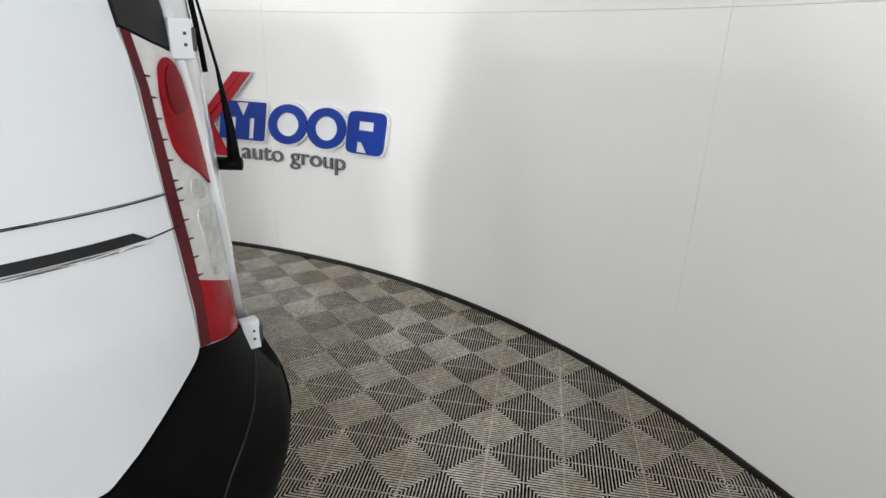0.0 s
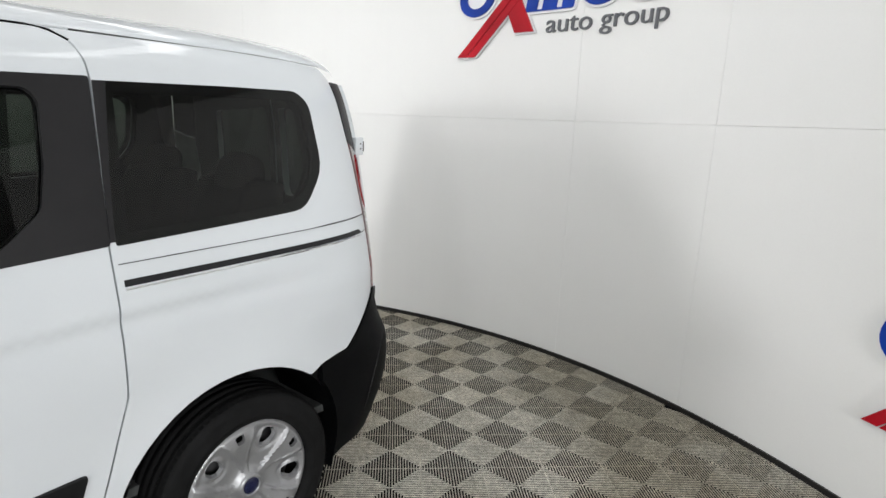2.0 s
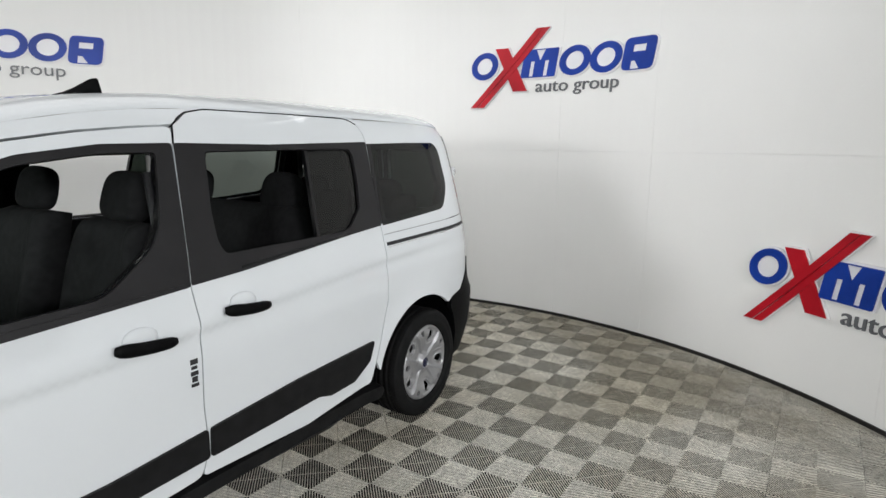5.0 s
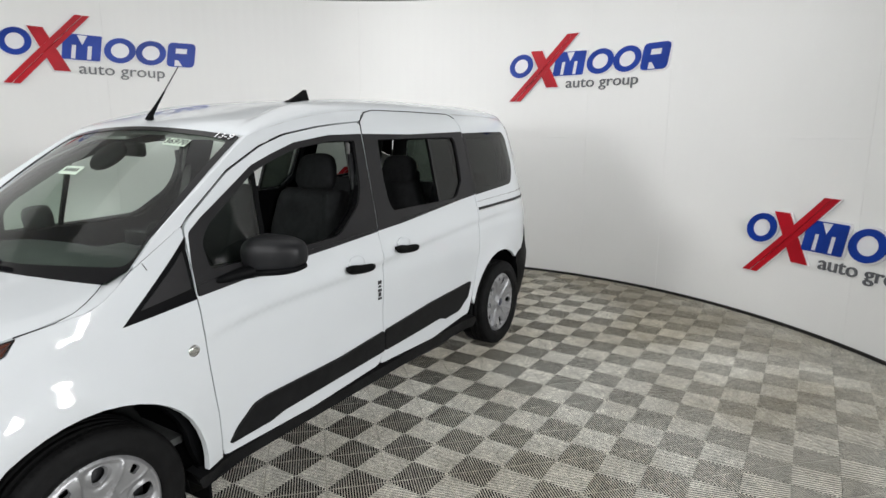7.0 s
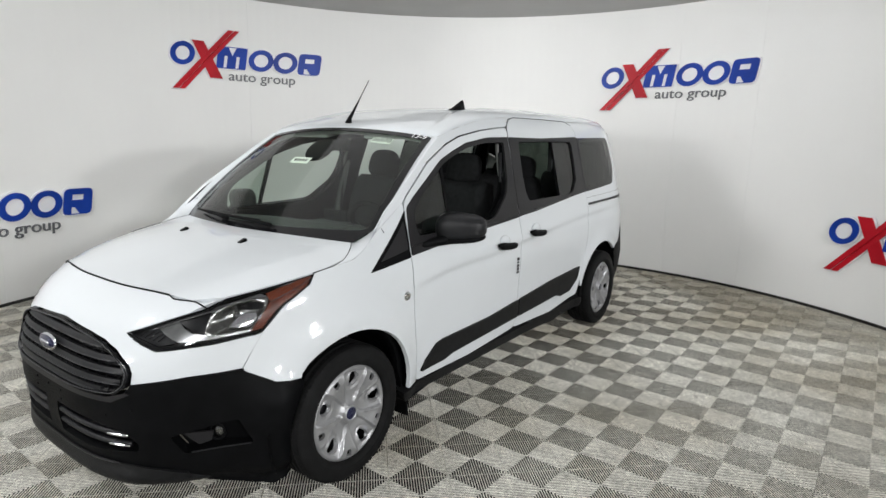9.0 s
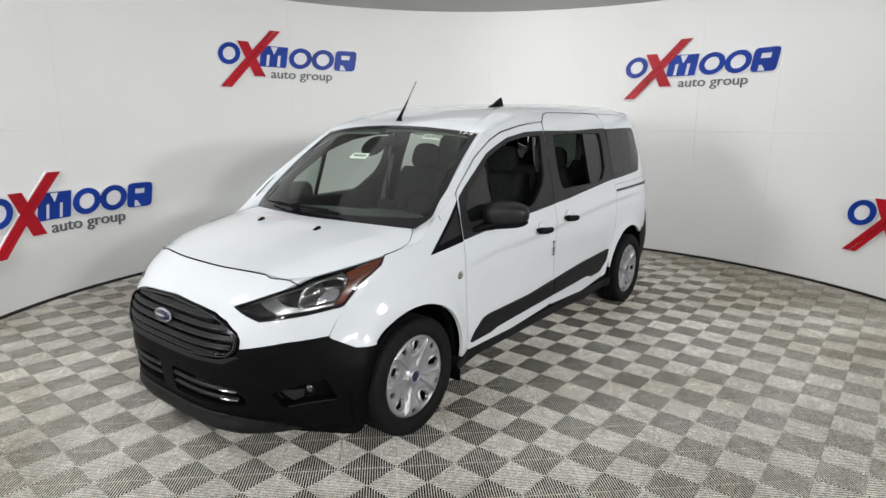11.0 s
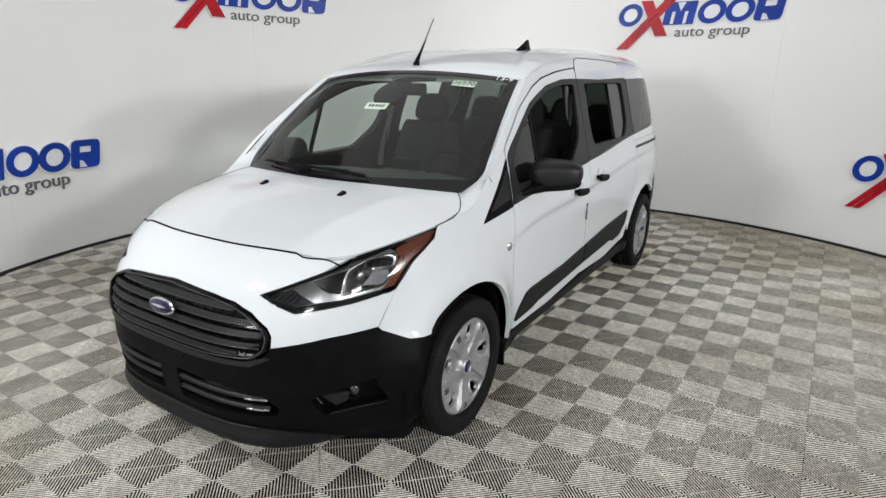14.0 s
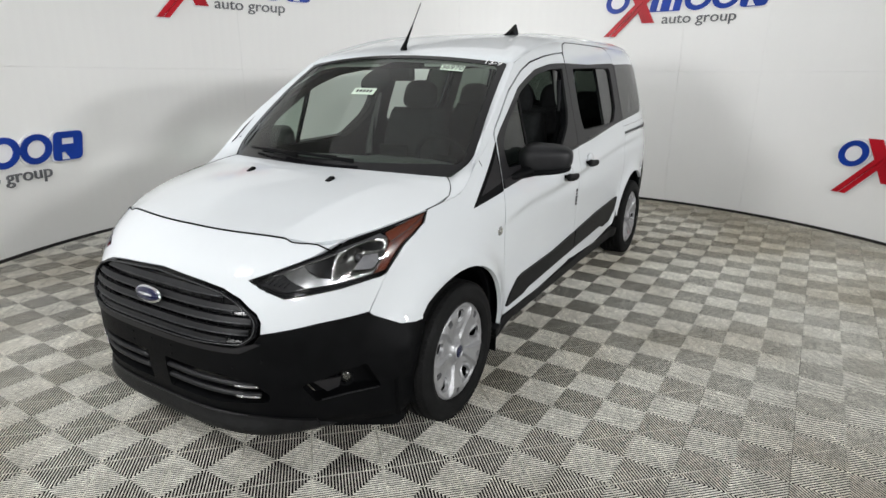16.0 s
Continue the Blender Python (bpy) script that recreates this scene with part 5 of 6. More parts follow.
rds = rear_mirror("rear_door", RDOOR, BODY, van, "white hinged rear cargo door", 0.013, 0.043, 0.06, [RWIN])
rear_mirror("rear_window", RWIN, M_TINT, rds, "dark tinted rear window", 0.011, 0.005)
for k, d in enumerate(rds):
    s = 1 if k == 0 else -1
    for z in (0.786, 1.428):
        c = Vector(rear(0.012)(s * ry(0.622, z), z))
        bm = box(-0.022, 0.020, -0.016, 0.016, -0.036, 0.036, 0.003, 2)
        bm.transform(Matrix.Translation(c) @ pose(0, 0, 0, 0, 0, 0))
        h = part("hinge", bm, M_PAINT, d, "white door hinge")
        for dz in (-0.010, 0.010):
            bolt = box(-0.010, -0.004, 0.013, 0.018, -0.003, 0.003, 0.001, 1)
            bolt.transform(Matrix.Translation(c + Vector((0, 0, dz))) @ Matrix.Diagonal((1, s, 1, 1)))
            part("hinge_bolt", bolt, M_STEEL, h)
        bm = box(-0.006, 0.006, -0.012, 0.012, -0.022, 0.022, 0.003, 1)
        bm.transform(Matrix.Translation(c + Vector((-0.022, s * 0.004, 0))))
        part("hinge_pin", bm, M_STEEL, h)
    if k == 0:
        q = [Vector(rear(0.046)(ry(0.515, 1.172), 1.172)), Vector(rear(0.050)(ry(0.495, 1.24), 1.24)), Vector(rear(0.044)(ry(0.475, 1.37), 1.37)), Vector(rear(0.030)(ry(0.44, 1.62), 1.62))]
        wp = tube("rear_wiper", q, [0.015, 0.010, 0.0035, 0.0028], M_TRIM, d, "black rear wiper arm")
        tube("wiper_pivot", [Vector(rear(0.012)(ry(0.515, 1.166), 1.166)), Vector(rear(0.060)(ry(0.515, 1.166), 1.166))], 0.015, M_TRIM, wp)
        tube("wiper_blade", [Vector(rear(0.022)(ry(0.47 - 0.01 * j, 1.36 + 0.05 * j), 1.36 + 0.05 * j)) for j in range(6)], 0.006, M_TRIM, wp)
part("door_handle", box(-2.375, -2.335, -0.10, 0.02, 0.93, 0.97, 0.01), M_TRIM, rds[1], "black pull handle", True)
# body inner frame closes the seams and forms the pillars
INNER = soften([(1.33, 1.06), (1.10, 1.24), (0.85, 1.42), (0.62, 1.54), (0.35, 1.62), (0.0, 1.66), (-0.3, 1.70), (-1.9, 1.69), (-2.0, 1.60), (-2.12, 1.14), (-2.12, 0.80), (-2.0, 0.70)] + arch(AXLE_R, 0.43, 120, 14, 10) + [(-1.09, 0.27), (1.09, 0.25)] + arch(AXLE_F, 0.43, 172, 60, 10) + [(1.75, 0.85), (1.60, 0.95)], 0.01, 2)
side_pair("inner_frame", INNER, M_TRIM, van, "dark inner body frame", [[(x, z) for x, z in WIN1], WIN2, WIN3B], off=-0.055, depth=0.025, step=0.09)
for s in (1, -1):
    for ax in (AXLE_F, AXLE_R):
        # wheel housing
        vs, fs = [], []
        n = 26
        for k in range(n + 1):
            a = radians(-20 + 220 * k / n)
            for yy in (0.845, 0.50):
                vs.append((ax + 0.41 * math.cos(a), s * yy, HUB + 0.41 * math.sin(a)))
        for k in range(n):
            fs.append([2 * k, 2 * k + 1, 2 * k + 3, 2 * k + 2])
        link("wheel_housing", vs, fs, M_TRIM, van, "black wheel-arch liner")
part("underbody", box(-2.2, 1.95, -0.66, 0.66, 0.26, 0.31, 0.02), M_CABIN, van, "dark underside")
part("underbody", box(-1.08, 1.08, -0.80, 0.80, 0.25, 0.30, 0.02), M_CABIN, van, "dark underside")
part("cabin_floor", box(-2.2, 1.2, -0.78, 0.78, 0.40, 0.43), M_CABIN, van, "dark cabin floor")
part("firewall", box(1.05, 1.09, -0.80, 0.80, 0.30, 1.02), M_CABIN, van)
for s in (1, -1):
    sx = [(1.15, 0.17), (1.135, 0.40), (1.115, 0.40), (1.105, 0.14)]
    part("mud_flap", box(1.085, 1.10, s * 0.66 - 0.0 if s > 0 else -0.87, 0.87 if s > 0 else -0.66, 0.13, 0.36, 0.006), M_TRIM, van, "black mud flap")

# door handles
for k, s in enumerate((1, -1)):
    for par, xc, zc in ((doors[k], 0.172, 0.934), (sliders[k], -0.250, 0.969)):
        y = half_width(xc, zc)
        tilt = -4
        cup = bmesh.new()
        bmesh.ops.create_uvsphere(cup, u_segments=20, v_segments=10, radius=1)
        for v in cup.verts:
            v.co = Vector((v.co.x * 0.064, v.co.y * 0.015, v.co.z * 0.042))
        cup.transform(Matrix.Translation((xc + 0.008, s * (y + 0.001), zc + 0.021)) @ pose(0, 0, 0, 0, tilt, 0))
        part("handle_cup", cup, M_PAINT, par, "white finger recess", True)
        bar = []
        for q in range(13):
            w = -1 + q / 6
            bar.append((0.108 * w, 0.0, 0.006 * w * w - 0.006))
        hd = tube("door_handle", bar, [0.012, 0.019, 0.021, 0.022, 0.0225, 0.023, 0.023, 0.023, 0.0235, 0.024, 0.0235, 0.021, 0.013], M_TRIM, par, "black plastic door handle", 12)
        hd.data.transform(Matrix.Translation((xc, s * (y + 0.027), zc)) @ pose(0, 0, 0, 0, tilt - 2, 0) @ Matrix.Diagonal((1, 0.5, 1, 1)))
        for dx in (-0.085, 0.085):
            part("handle_mount", box(xc + dx - 0.010, xc + dx + 0.010, s * y if s > 0 else -y - 0.024, y + 0.024 if s > 0 else -y, zc - 0.010 + dx * 0.1, zc + 0.010 + dx * 0.1, 0.003), M_TRIM, hd)
    # round side badge on the wing
    y = half_width(1.125, 0.80) + flare(1.125, 0.80)
    vs, fs = revolve([(0.0, 0.006), (0.012, 0.006), (0.020, 0.005), (0.024, 0.0)], 24)
    ob = link("side_repeater", vs, fs, M_CHROME, wings[k], "small round bright side marker")
    ob.location = (1.125, s * y, 0.80)
    ob.rotation_euler = (0, 0, 0 if s > 0 else math.pi)

# mirrors
for k, s in enumerate((1, -1)):
    at_m = Matrix.Translation((0.772, s * 0.968, 1.120)) @ Matrix.Diagonal((1, s, 1, 1)) @ pose(0, 0, 0, 0, 4, 10)
    bm = bmesh.new()
    bmesh.ops.create_uvsphere(bm, u_segments=32, v_segments=18, radius=1)
    for v in bm.verts:
        q = [math.copysign(abs(c) ** 0.66, c) for c in v.co]
        v.co = Vector((q[0] * 0.088 * (1 - 0.22 * q[1]), q[1] * 0.138, q[2] * 0.075 * (1 - 0.14 * q[1]) + 0.006 * q[1]))
        v.co.x = max(v.co.x, -0.034)
    bm.transform(at_m)
    mh = part("door_mirror", bm, M_GREYPLASTIC, doors[k], "large black door mirror", True)
    lower = bmesh.new()
    bmesh.ops.create_uvsphere(lower, u_segments=28, v_segments=12, radius=1)
    for v in lower.verts:
        q = [math.copysign(abs(c) ** 0.66, c) for c in v.co]
        v.co = Vector((q[0] * 0.090 * (1 - 0.22 * q[1]), q[1] * 0.131, q[2] * 0.020 - 0.060 + 0.014 * q[1]))
        v.co.x = max(v.co.x, -0.032)
    lower.transform(at_m)
    part("mirror_skirt", lower, M_TRIM, mh, "black lower mirror shell", True)
    arm = [(1.02, 0.868, 1.036), (0.93, 0.885, 1.046), (0.86, 0.915, 1.056), (0.80, 0.95, 1.062)]
    tube("mirror_foot", [(x, s * y, z) for x, y, z in arm], [0.012, 0.022, 0.028, 0.026], M_TRIM, mh, "black mirror foot", 10)
    gl = box(-0.0365, -0.0345, -0.105, 0.105, -0.050, 0.056, 0.0008, 1)
    gl.transform(at_m)
    part("mirror_glass", gl, M_CHROME, mh, "mirror glass")

# aerial and roof fin
base = Vector(roof_top(0.655, 0.0))
aer = tube("aerial", [base, base + Vector((-0.012, 0, 0.03)), base + Vector((-0.045, 0, 0.075)), base + Vector((-0.095, 0, 0.145))], [0.022, 0.013, 0.008, 0.0045], M_TRIM, van, "black whip aerial on the roof")
tube("aerial_rod", [base + Vector((-0.045, 0, 0.075)), base + Vector((-0.185, 0, 0.275))], [0.0042, 0.003], M_STEEL, aer)
fin = bmesh.new()
fb = Vector(roof_top(0.055, 0.625))
outline = [(0.098, 0.0), (0.025, 0.024), (-0.035, 0.068), (-0.064, 0.073), (-0.074, 0.0)]
ring_l = [fin.verts.new((fb.x + x, fb.y + 0.018 - 0.2 * z, fb.z + z - 0.006)) for x, z in outline]
ring_r = [fin.verts.new((fb.x + x, fb.y - 0.018 + 0.2 * z, fb.z + z - 0.006)) for x, z in outline]
fin.faces.new(ring_l)
fin.faces.new(ring_r[::-1])
for i in range(5):
    fin.faces.new([ring_l[i], ring_l[(i + 1) % 5], ring_r[(i + 1) % 5], ring_r[i]])
bmesh.ops.bevel(fin, geom=fin.edges[:], offset=0.004, segments=2, affect="EDGES")
part("roof_fin", fin, M_TRIM, van, "black shark-fin roof aerial", True)

# wheels
tyre_prof = [(0.222, -0.085), (0.228, -0.098), (0.25, -0.106), (0.285, -0.106), (0.306, -0.100), (0.319, -0.088), (0.3235, -0.078)]
for c in (-0.055, -0.02, 0.02, 0.055):
    tyre_prof += [(0.325, c - 0.006), (0.318, c - 0.004), (0.318, c + 0.004), (0.325, c + 0.006)]
tyre_prof += [(0.3235, 0.078), (0.319, 0.088), (0.306, 0.100), (0.285, 0.106), (0.262, 0.1055), (0.258, 0.1075), (0.25, 0.106), (0.232, 0.099), (0.225, 0.085), (0.222, -0.085)]


def dish(u, v):
    r = math.hypot(u, v)
    a = math.atan2(v, u)
    y = table([(0.0, 0.052), (0.030, 0.052), (0.042, 0.046), (0.06, 0.040), (0.12, 0.050), (0.17, 0.062), (0.198, 0.058), (0.212, 0.045)], r)
    if 0.036 < r < 0.205:
        # five broad spokes, each creased along both sides, with the fields round the large holes sunk between them
        turn = math.degrees(a) % 72
        off = min(turn, 72 - turn)
        half = 10.5 + 55 * max(0.0, r - 0.10)
        sink = min(1.0, max(0.0, (off - half) / 3.0))
        fade = math.sin(min(1.0, (r - 0.036) / 0.05) * math.pi / 2) * min(1.0, (0.205 - r) / 0.018)
        y -= 0.011 * fade * sink
        y += 0.0035 * fade * math.exp(-((off - half + 1.0) / 1.6) ** 2)
        big = math.hypot(r - 0.153, (36 - off) * 0.0027)
        y -= 0.007 * math.exp(-((big - 0.040) / 0.009) ** 2) * fade
    return (u * 1.065, y + 0.037, v * 1.065)


def wheel(x, s):
    w = new("wheel")
    w.parent = van
    w.location = (x, s * 0.805, HUB)
    w.rotation_euler = (0, radians(11 if x > 0 else -7), 0 if s > 0 else math.pi)
    tagged(w, "black tyre on a steel wheel with a silver ten-slot hubcap")
    vs, fs = revolve(tyre_prof, 72)
    link("tyre", vs, fs, M_RUBBER, w, "black road tyre")
    vs, fs = [], []
    for k in range(90):
        a = 2 * math.pi * k / 90
        for sy in (-1, 1):
            b = len(vs)
            d = radians(1.4)
            for aa, rr in ((a - d, 0.3256), (a + d, 0.3256)):
                vs += [(rr * math.cos(aa), sy * 0.060, rr * math.sin(aa)), ((rr - 0.006) * math.cos(aa + 0.02), sy * 0.095, (rr - 0.006) * math.sin(aa + 0.02))]
            fs.append([b, b + 1, b + 3, b + 2] if sy > 0 else [b, b + 2, b + 3, b + 1])
    tagged(link("tread", vs, fs, M_RUBBER, w, smooth=False), "small tread blocks round the tyre", kind="stuff")
    vs, fs = revolve([(0.222, -0.085), (0.20, -0.07), (0.195, 0.02), (0.16, 0.03), (0.0, 0.035)], 48)
    link("steel_rim", vs, fs, M_STEEL, w, "dark steel rim")
    holes = []
    for k in range(10):
        a = 2 * math.pi * k / 10
        if k % 2:
            poly = [(0.122, -0.10), (0.145, -0.165), (0.176, -0.150), (0.186, -0.07), (0.186, 0.07), (0.176, 0.150), (0.145, 0.165), (0.122, 0.10)]
        else:
            poly = [(0.163, -0.070), (0.193, -0.082), (0.193, 0.082), (0.163, 0.070)]
        holes.append(soften([(r * math.cos(a + d), r * math.sin(a + d)) for r, d in poly], 0.007, 2))
    cap = panel("hubcap", [(0.212 * math.cos(2 * math.pi * k / 72), 0.212 * math.sin(2 * math.pi * k / 72)) for k in range(72)], dish, M_SILVER, w, "silver plastic hubcap with ten slots", holes, 0.0075, 0.014, flip=True, e=0.0022)
    vs, fs = revolve([(0.0, 0.0925), (0.028, 0.092), (0.032, 0.089)], 24)
    link("centre_badge", vs, fs, M_BLUE_BADGE, cap, "blue hubcap centre")
    vs, fs = revolve([(0.029, 0.0915), (0.032, 0.095), (0.038, 0.094), (0.043, 0.086)], 24)
    link("centre_ring", vs, fs, M_SILVER, cap)
    return w


for x in (AXLE_F, AXLE_R):
    for s in (1, -1):
        wheel(x, s)

# ---- cabin ----


def cushion(x0, x1, y0, y1, z0, z1, r=0.05, turn=None):
    return box(x0, x1, y0, y1, z0, z1, r, 3, turn)


def seat(x, y, w, rear_row=False, heads=(0.0,)):
    st = new("seat")
    st.parent = van
    tagged(st, "charcoal cloth seat with a headrest")
    part("seat_base", cushion(x - 0.25, x + 0.25, y - w / 2, y + w / 2, 0.62, 0.78), M_CLOTH, st, "", True)
    lean = pose(x - 0.24, y, 0.74, 0, -14, 0)
    back = bmesh.new()
    bmesh.ops.create_grid(back, x_segments=28, y_segments=20, size=0.5)
    for v in back.verts:
        u, t = v.co.x * 2, v.co.y + 0.5
        # side bolsters, a shallow middle and rounded shoulders
        edge = 1 - 0.16 * max(0.0, t - 0.62) / 0.38
        puff = 0.030 * math.exp(-((abs(u) - 0.80) / 0.16) ** 2) + 0.012 * math.cos(3 * math.pi * t) * (abs(u) < 0.6)
        rim = max(0.0, 1 - abs(u) ** 8) ** 0.5 * max(0.0, 1 - abs(2 * t - 1) ** 8) ** 0.5
        v.co = Vector((0.01 + (0.055 + puff) * rim, u * edge * w / 2, t * 0.57))
    made = bmesh.ops.extrude_face_region(back, geom=back.faces[:])
    for v in [g0 for g0 in made["geom"] if isinstance(g0, bmesh.types.BMVert)]:
        v.co.x = -0.07 + 0.25 * (0.07 - v.co.x) * 0.2
    back.transform(lean)
    part("backrest", back, M_CLOTH, st, "", True)
    part("seat_plinth", box(x - 0.2, x + 0.2, y - w / 2 + 0.05, y + w / 2 - 0.05, 0.43, 0.64, 0.02), M_CABIN, st)
    for h in heads:
        top = 0.66 if x < -1.2 else 0.735 if rear_row else 0.765
        pad = bmesh.new()
        bmesh.ops.create_uvsphere(pad, u_segments=24, v_segments=14, radius=1)
        for v in pad.verts:
            q = [math.copysign(abs(c) ** 0.62, c) for c in v.co]
            v.co = lean @ Vector((q[0] * 0.055, h + q[1] * 0.135 * (1 - 0.10 * q[2]), top - 0.10 + q[2] * 0.105))
        part("headrest", pad, M_CLOTH, st, "", True)
        for d in (-0.06, 0.06):
            tube("headrest_post", [lean @ Vector((0, h + d, 0.50)), lean @ Vector((0, h + d, top - 0.1))], 0.007, M_STEEL, st, sides=6)


seat(0.30, 0.38, 0.52)
seat(0.30, -0.38, 0.52)
seat(-0.545, 0.0, 1.24, True, (0.37, -0.37))
seat(-1.50, 0.33, 0.50, True)
seat(-1.50, -0.33, 0.50, True)
dash_prof = [(1.40, 1.075), (1.10, 1.088), (0.95, 1.075), (0.82, 1.02), (0.78, 0.95), (0.80, 0.80), (0.90, 0.62), (1.05, 0.55), (1.08, 0.9)]
vs, fs, n = [], [], len(dash_prof)
for j in range(13):
    y = -0.76 + 1.52 * j / 12
    h = 0.022 * math.exp(-((y - 0.38) / 0.2) ** 2)
    vs += [(x - 0.10 * abs(y / 0.76) ** 3 * (1 if x > 1.2 else 0), y, z - 0.03 * abs(y / 0.76) ** 2 + h * (1 if 0.8 < x < 1.0 else 0)) for x, z in dash_prof]
for j in range(12):
    for i in range(n):
        fs.append([j * n + i, (j + 1) * n + i, (j + 1) * n + (i + 1) % n, j * n + (i + 1) % n])
fs += [list(range(n)), [12 * n + i for i in range(n)][::-1]]
dash = link("dashboard", vs, fs, M_DASH, van, "dark grey moulded dashboard")
part("centre_console", cushion(0.70, 0.95, -0.16, 0.16, 0.62, 1.06, 0.03), M_CABIN, dash, "", True)
part("screen", box(0.765, 0.785, -0.10, 0.10, 1.02, 1.13, 0.006), M_GLOSSBLACK, dash, "small dark screen")
wc, wt = Vector((0.80, 0.38, 1.045)), pose(0, 0, 0, 0, -62, 0)
ringp = [wc + wt @ Vector((0.185 * math.cos(t * math.pi / 16), 0.185 * math.sin(t * math.pi / 16), 0)) for t in range(32)]
sw = tube("steering_wheel", ringp, 0.015, M_TRIM, van, "black steering wheel", 8, True)
part("wheel_boss", box(-0.06, 0.06, -0.08, 0.08, -0.03, 0.015, 0.02, 2, Matrix.Translation(wc) @ wt), M_TRIM, sw, "", True)
for a in (0, 180, 270):
    tube("wheel_spoke", [wc + wt @ Vector((0.05 * math.sin(radians(a)), 0.05 * math.cos(radians(a)), 0)), wc + wt @ Vector((0.18 * math.sin(radians(a)), 0.18 * math.cos(radians(a)), 0))], 0.014, M_TRIM, sw)
tube("column", [wc, wc + wt @ Vector((0, 0, -0.28))], 0.035, M_TRIM, sw)
# mirror and sensor pod behind the windscreen
pod = bmesh.new()
bmesh.ops.create_uvsphere(pod, u_segments=20, v_segments=10, radius=1)
for v in pod.verts:
    v.co = Vector((v.co.x * 0.10, v.co.y * 0.10, v.co.z * 0.036))
pp = Vector(ws(-0.10, 0.80))
pod.transform(Matrix.Translation(pp + Vector((-0.06, 0, -0.04))) @ pose(0, 0, 0, 0, 38, 0))
pod = part("sensor_pod", pod, M_TRIM, van, "black sensor pod behind the windscreen", True)
part("rear_view_mirror", box(-0.02, 0.02, -0.125, 0.125, -0.035, 0.035, 0.016, 3, Matrix.Translation((0.78, 0.05, 1.53)) @ pose(0, 0, 0, 0, 0, -14)), M_TRIM, pod, "black inside mirror", True)
for s in (1, -1):
    part("sun_visor", box(-0.09, 0.09, -0.21, 0.21, -0.010, 0.010, 0.008, 2, Matrix.Translation((0.60, s * 0.37, 1.60)) @ pose(0, 0, 0, 0, 12, 0)), M_LINER, van, "pale folded sun visor", True)
    part("pillar_trim", box(-0.03, 0.03, -0.017, 0.017, -0.33, 0.33, 0.012, 2, Matrix.Translation((-0.018, s * 0.745, 1.26)) @ pose(0, 0, 0, s * 11, -5, 0)), M_PILLAR, van, "grey inner pillar trim beside the front seat", True)
    tube("grab_strap", [(0.02, s * 0.735, 1.50), (0.0, s * 0.745, 1.25), (-0.01, s * 0.77, 1.0)], 0.014, M_GREYPLASTIC, van, "grey seat belt webbing", 6)

# stickers on the windscreen
def on_screen(u, v, turn=0.0):
    p, q, r = Vector(ws(u, v, 0.006)), Vector(ws(u + 0.02, v, 0.006)), Vector(ws(u, v + 0.02, 0.006))
    ex = (q - p).normalized()
    ez = ex.cross((r - p)).normalized()
    ey = ez.cross(ex)
    m = Matrix((ex, ey, ez)).transposed().to_4x4()
    return Matrix.Translation(p) @ m @ pose(0, 0, 0, 0, 0, turn)


def sticker(u, v, w, h, label):
    bm = bmesh.new()
    bmesh.ops.create_cube(bm, size=1)
    for q in bm.verts:
        q.co = Vector((q.co.x * w, q.co.y * h, q.co.z * 0.0008))
    st = part("sticker", bm, M_PAPER, None)
    st.matrix_world = on_screen(u, v)
    return tagged(st, label, "sticker")


st = sticker(0.605, 0.877, 0.135, 0.052, "pale green paper number sticker on the windscreen")
lettering("number", "36970", 0.052, M_INK, on_screen(0.605, 0.877) @ Matrix.Translation((0, 0, 0.002)), st, "bold black printed number")
st = sticker(0.010, 0.600, 0.150, 0.056, "pale green paper note on the windscreen")
for k in range(5):
    bm = box(-0.007, 0.007, -0.011, 0.011, 0, 0.0006)
    bm.transform(Matrix.Translation((-0.046 + 0.023 * k, 0.002, 0.0008)))
    part("ink_bar", bm, M_INK, st, "unreadable ink mark")
mk = lettering("marker_note", "13-9", 0.056, M_CHALK, on_screen(0.893, 0.975) @ Matrix.Translation((0, 0, 0.002)))
tagged(mk, "white hand-written marker note on the windscreen corner", "writing")
# dark label strip along the door seam: unreadable, as bars
lab = thing("door_label", "dark unreadable vertical label strip on the white door seam", "label", at=(-0.012, half_width(-0.012, 0.77) + flare(-0.012, 0.77), 0.77))
for k, (w, h) in enumerate(((0.030, 0.020), (0.024, 0.012), (0.030, 0.016), (0.022, 0.020), (0.030, 0.012))):
    part("ink_bar", box(-w / 2, w / 2, 0.001, 0.0035, 0.045 - 0.0225 * k - h / 2, 0.045 - 0.0225 * k + h / 2), M_INK, lab)

# ---- ribbed floor tiles (0.4 m, four quarters of slanting ribs) ----
TILE, TURNED = 0.40, radians(-1.3)
PITCH, RIBW, RIBH, CAP = 0.2 * math.sqrt(2) / 23, 0.0040, 0.022, 0.0031


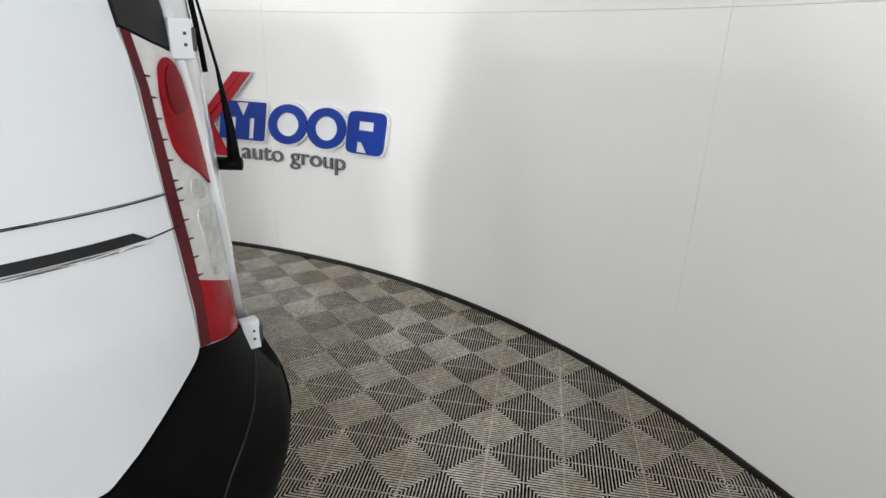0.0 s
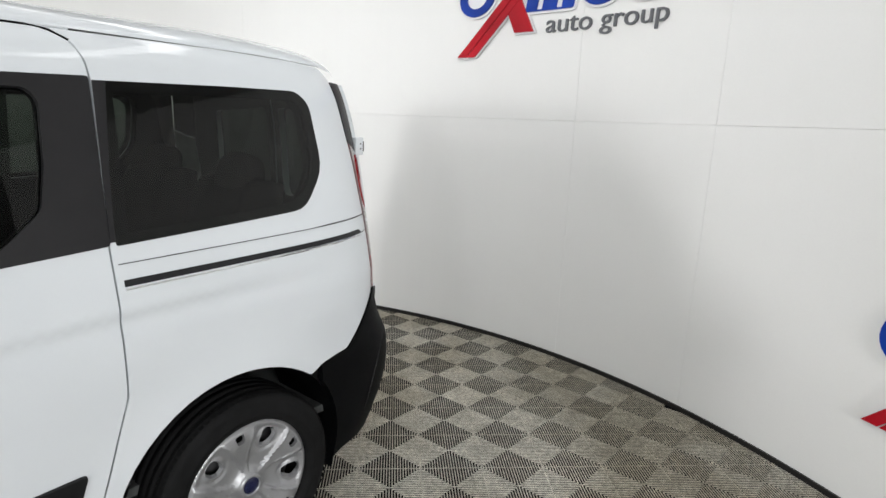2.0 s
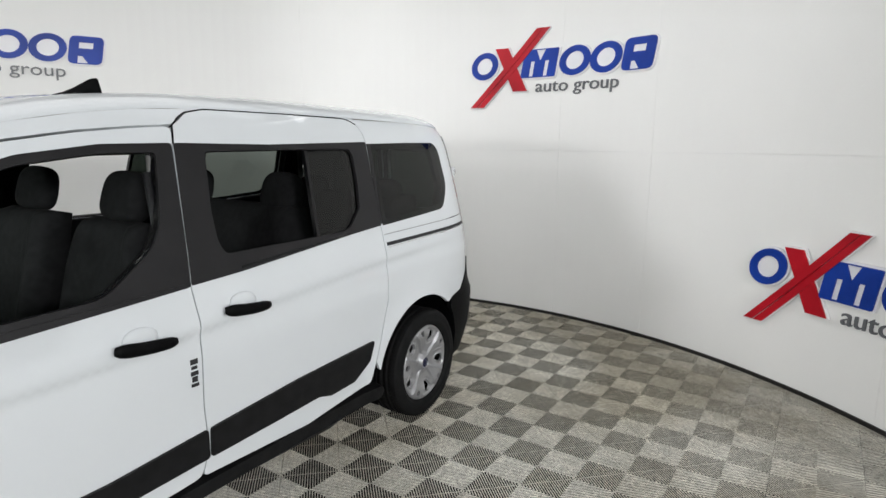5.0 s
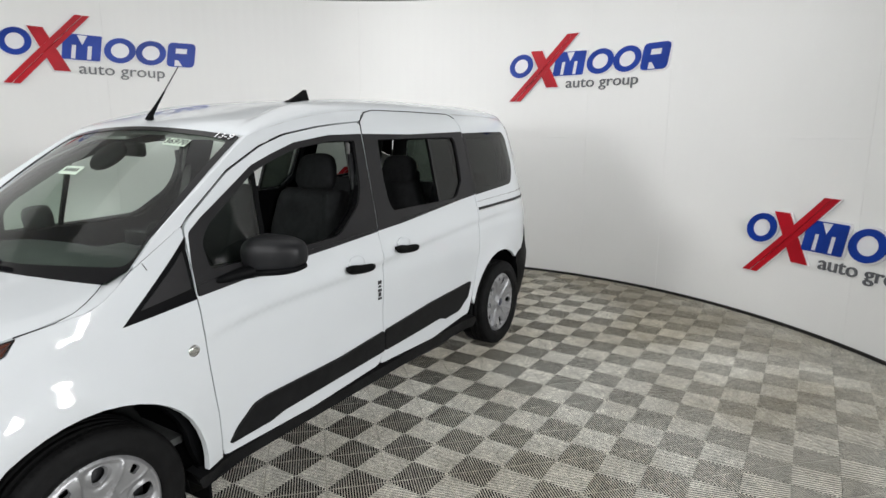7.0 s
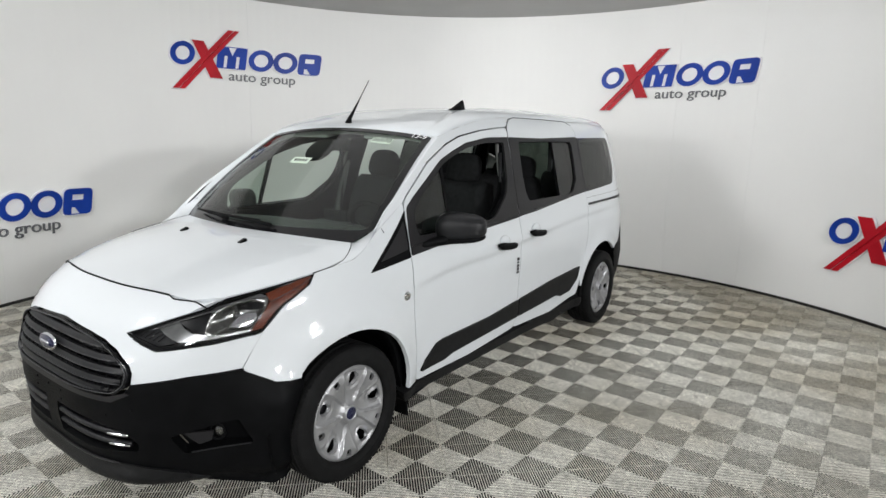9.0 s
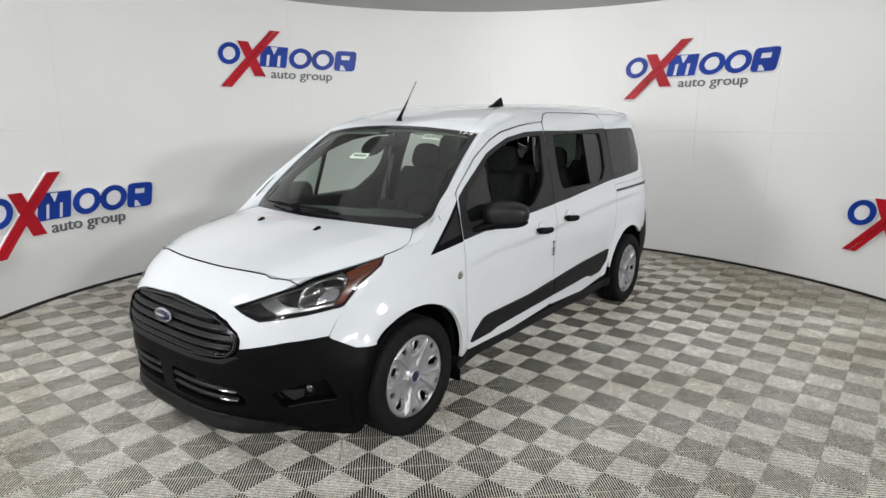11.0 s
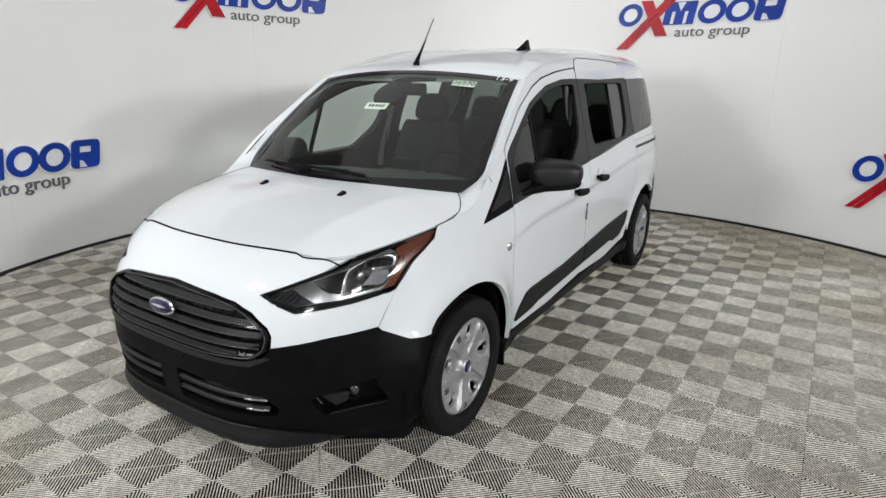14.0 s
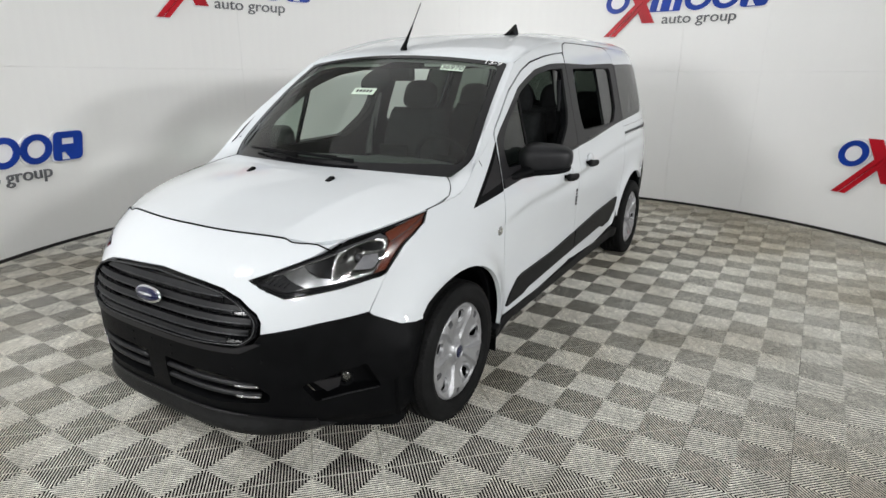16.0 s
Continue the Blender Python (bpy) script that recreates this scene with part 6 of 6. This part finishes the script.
def tile_mesh():
    """Four quarters; in each the ribs lie across the line from the tile's middle to its corner."""
    verts, faces, slots = [], [], []
    h = 0.1992
    for qx in (0, 1):
        for qy in (0, 1):
            sx, sy = (1 if qx else -1), (1 if qy else -1)
            for k in range(23):
                d = (k + 0.5) * PITCH           # along the diagonal from the middle
                quad = []
                for e in (d - RIBW / 2, d + RIBW / 2):
                    s = e * math.sqrt(2)        # u + v = s
                    lo, hi = max(0.0, s - h), min(h, s)
                    quad.append(((lo, s - lo), (hi, s - hi)))
                (a, b), (c, e2) = quad
                cut = 0.0014                    # a slot parts each rib at the diagonal
                m0 = ((a[0] + b[0]) / 2, (a[1] + b[1]) / 2)
                m1 = ((c[0] + e2[0]) / 2, (c[1] + e2[1]) / 2)
                if abs(a[0] - b[0]) < 3 * cut:
                    pieces = [(a, b, e2, c)]
                else:
                    pieces = [(a, (m0[0] - cut, m0[1] + cut), (m1[0] - cut, m1[1] + cut), c), ((m0[0] + cut, m0[1] - cut), b, e2, (m1[0] + cut, m1[1] - cut))]
                for piece in pieces:
                    ring = [(p[0] * sx, p[1] * sy) for p in piece]
                    if sx * sy < 0:
                        ring = ring[::-1]
                    n = len(verts)
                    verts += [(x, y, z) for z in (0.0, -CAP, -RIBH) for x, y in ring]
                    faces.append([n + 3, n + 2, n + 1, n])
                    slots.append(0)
                    # sides below the cap get the near-black that paints in gap shade
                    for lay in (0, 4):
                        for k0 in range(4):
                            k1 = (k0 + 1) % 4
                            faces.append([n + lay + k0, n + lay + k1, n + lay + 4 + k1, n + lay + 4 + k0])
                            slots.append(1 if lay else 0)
            # the low web that ties the ribs together
            w = 0.0018
            ring = [(w * sx, -w * sy), (h * sx, (h - 2 * w) * sy), ((h - 2 * w) * sx, h * sy), (-w * sx, w * sy)]
            if sx * sy > 0:
                ring = ring[::-1]
            n = len(verts)
            verts += [(x, y, -0.004) for x, y in ring]
            faces.append([n + 3, n + 2, n + 1, n])
            slots.append(0)
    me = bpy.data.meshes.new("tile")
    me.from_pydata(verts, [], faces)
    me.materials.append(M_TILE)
    me.materials.append(M_TILE_SHADE)
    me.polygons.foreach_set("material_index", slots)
    me.update()
    return me


tile_me = tile_mesh()
ct, st_ = math.cos(TURNED), math.sin(TURNED)
spots = []
for i in range(-14, 17):
    for j in range(-12, 15):
        u, v = 0.0101 + TILE * i, 0.0742 + TILE * j
        x, y = ct * u - st_ * v, st_ * u + ct * v
        r, az = math.hypot(x - CX, y - CY), math.degrees(math.atan2(y - CY, x - CX))
        if r < RAD + 0.20 or (-12 < az < 80 and r < 7.0):
            spots.append((math.hypot(x - 0.6, y - 1.4), x, y))
spots.sort()
for n, (_, x, y) in enumerate(spots[:300]):
    ob = new("tile", tile_me)
    ob.parent = floor
    ob.location, ob.rotation_euler = (x, y, 0), (0, 0, TURNED)
rest_v, rest_f, rest_s = [], [], []
base_v = [v.co.copy() for v in tile_me.vertices]
base_s = [p.material_index for p in tile_me.polygons]
base_f = [list(p.vertices) for p in tile_me.polygons]
for _, x, y in spots[300:]:
    n = len(rest_v)
    rest_v += [(x + ct * p.x - st_ * p.y, y + st_ * p.x + ct * p.y, p.z) for p in base_v]
    rest_f += [[n + k for k in f] for f in base_f]
    rest_s += base_s
rest = link("tiles", rest_v, rest_f, [M_TILE, M_TILE_SHADE], floor, smooth=False, slots=rest_s)
tagged(rest, "outer grey ribbed floor tiles", kind="stuff")
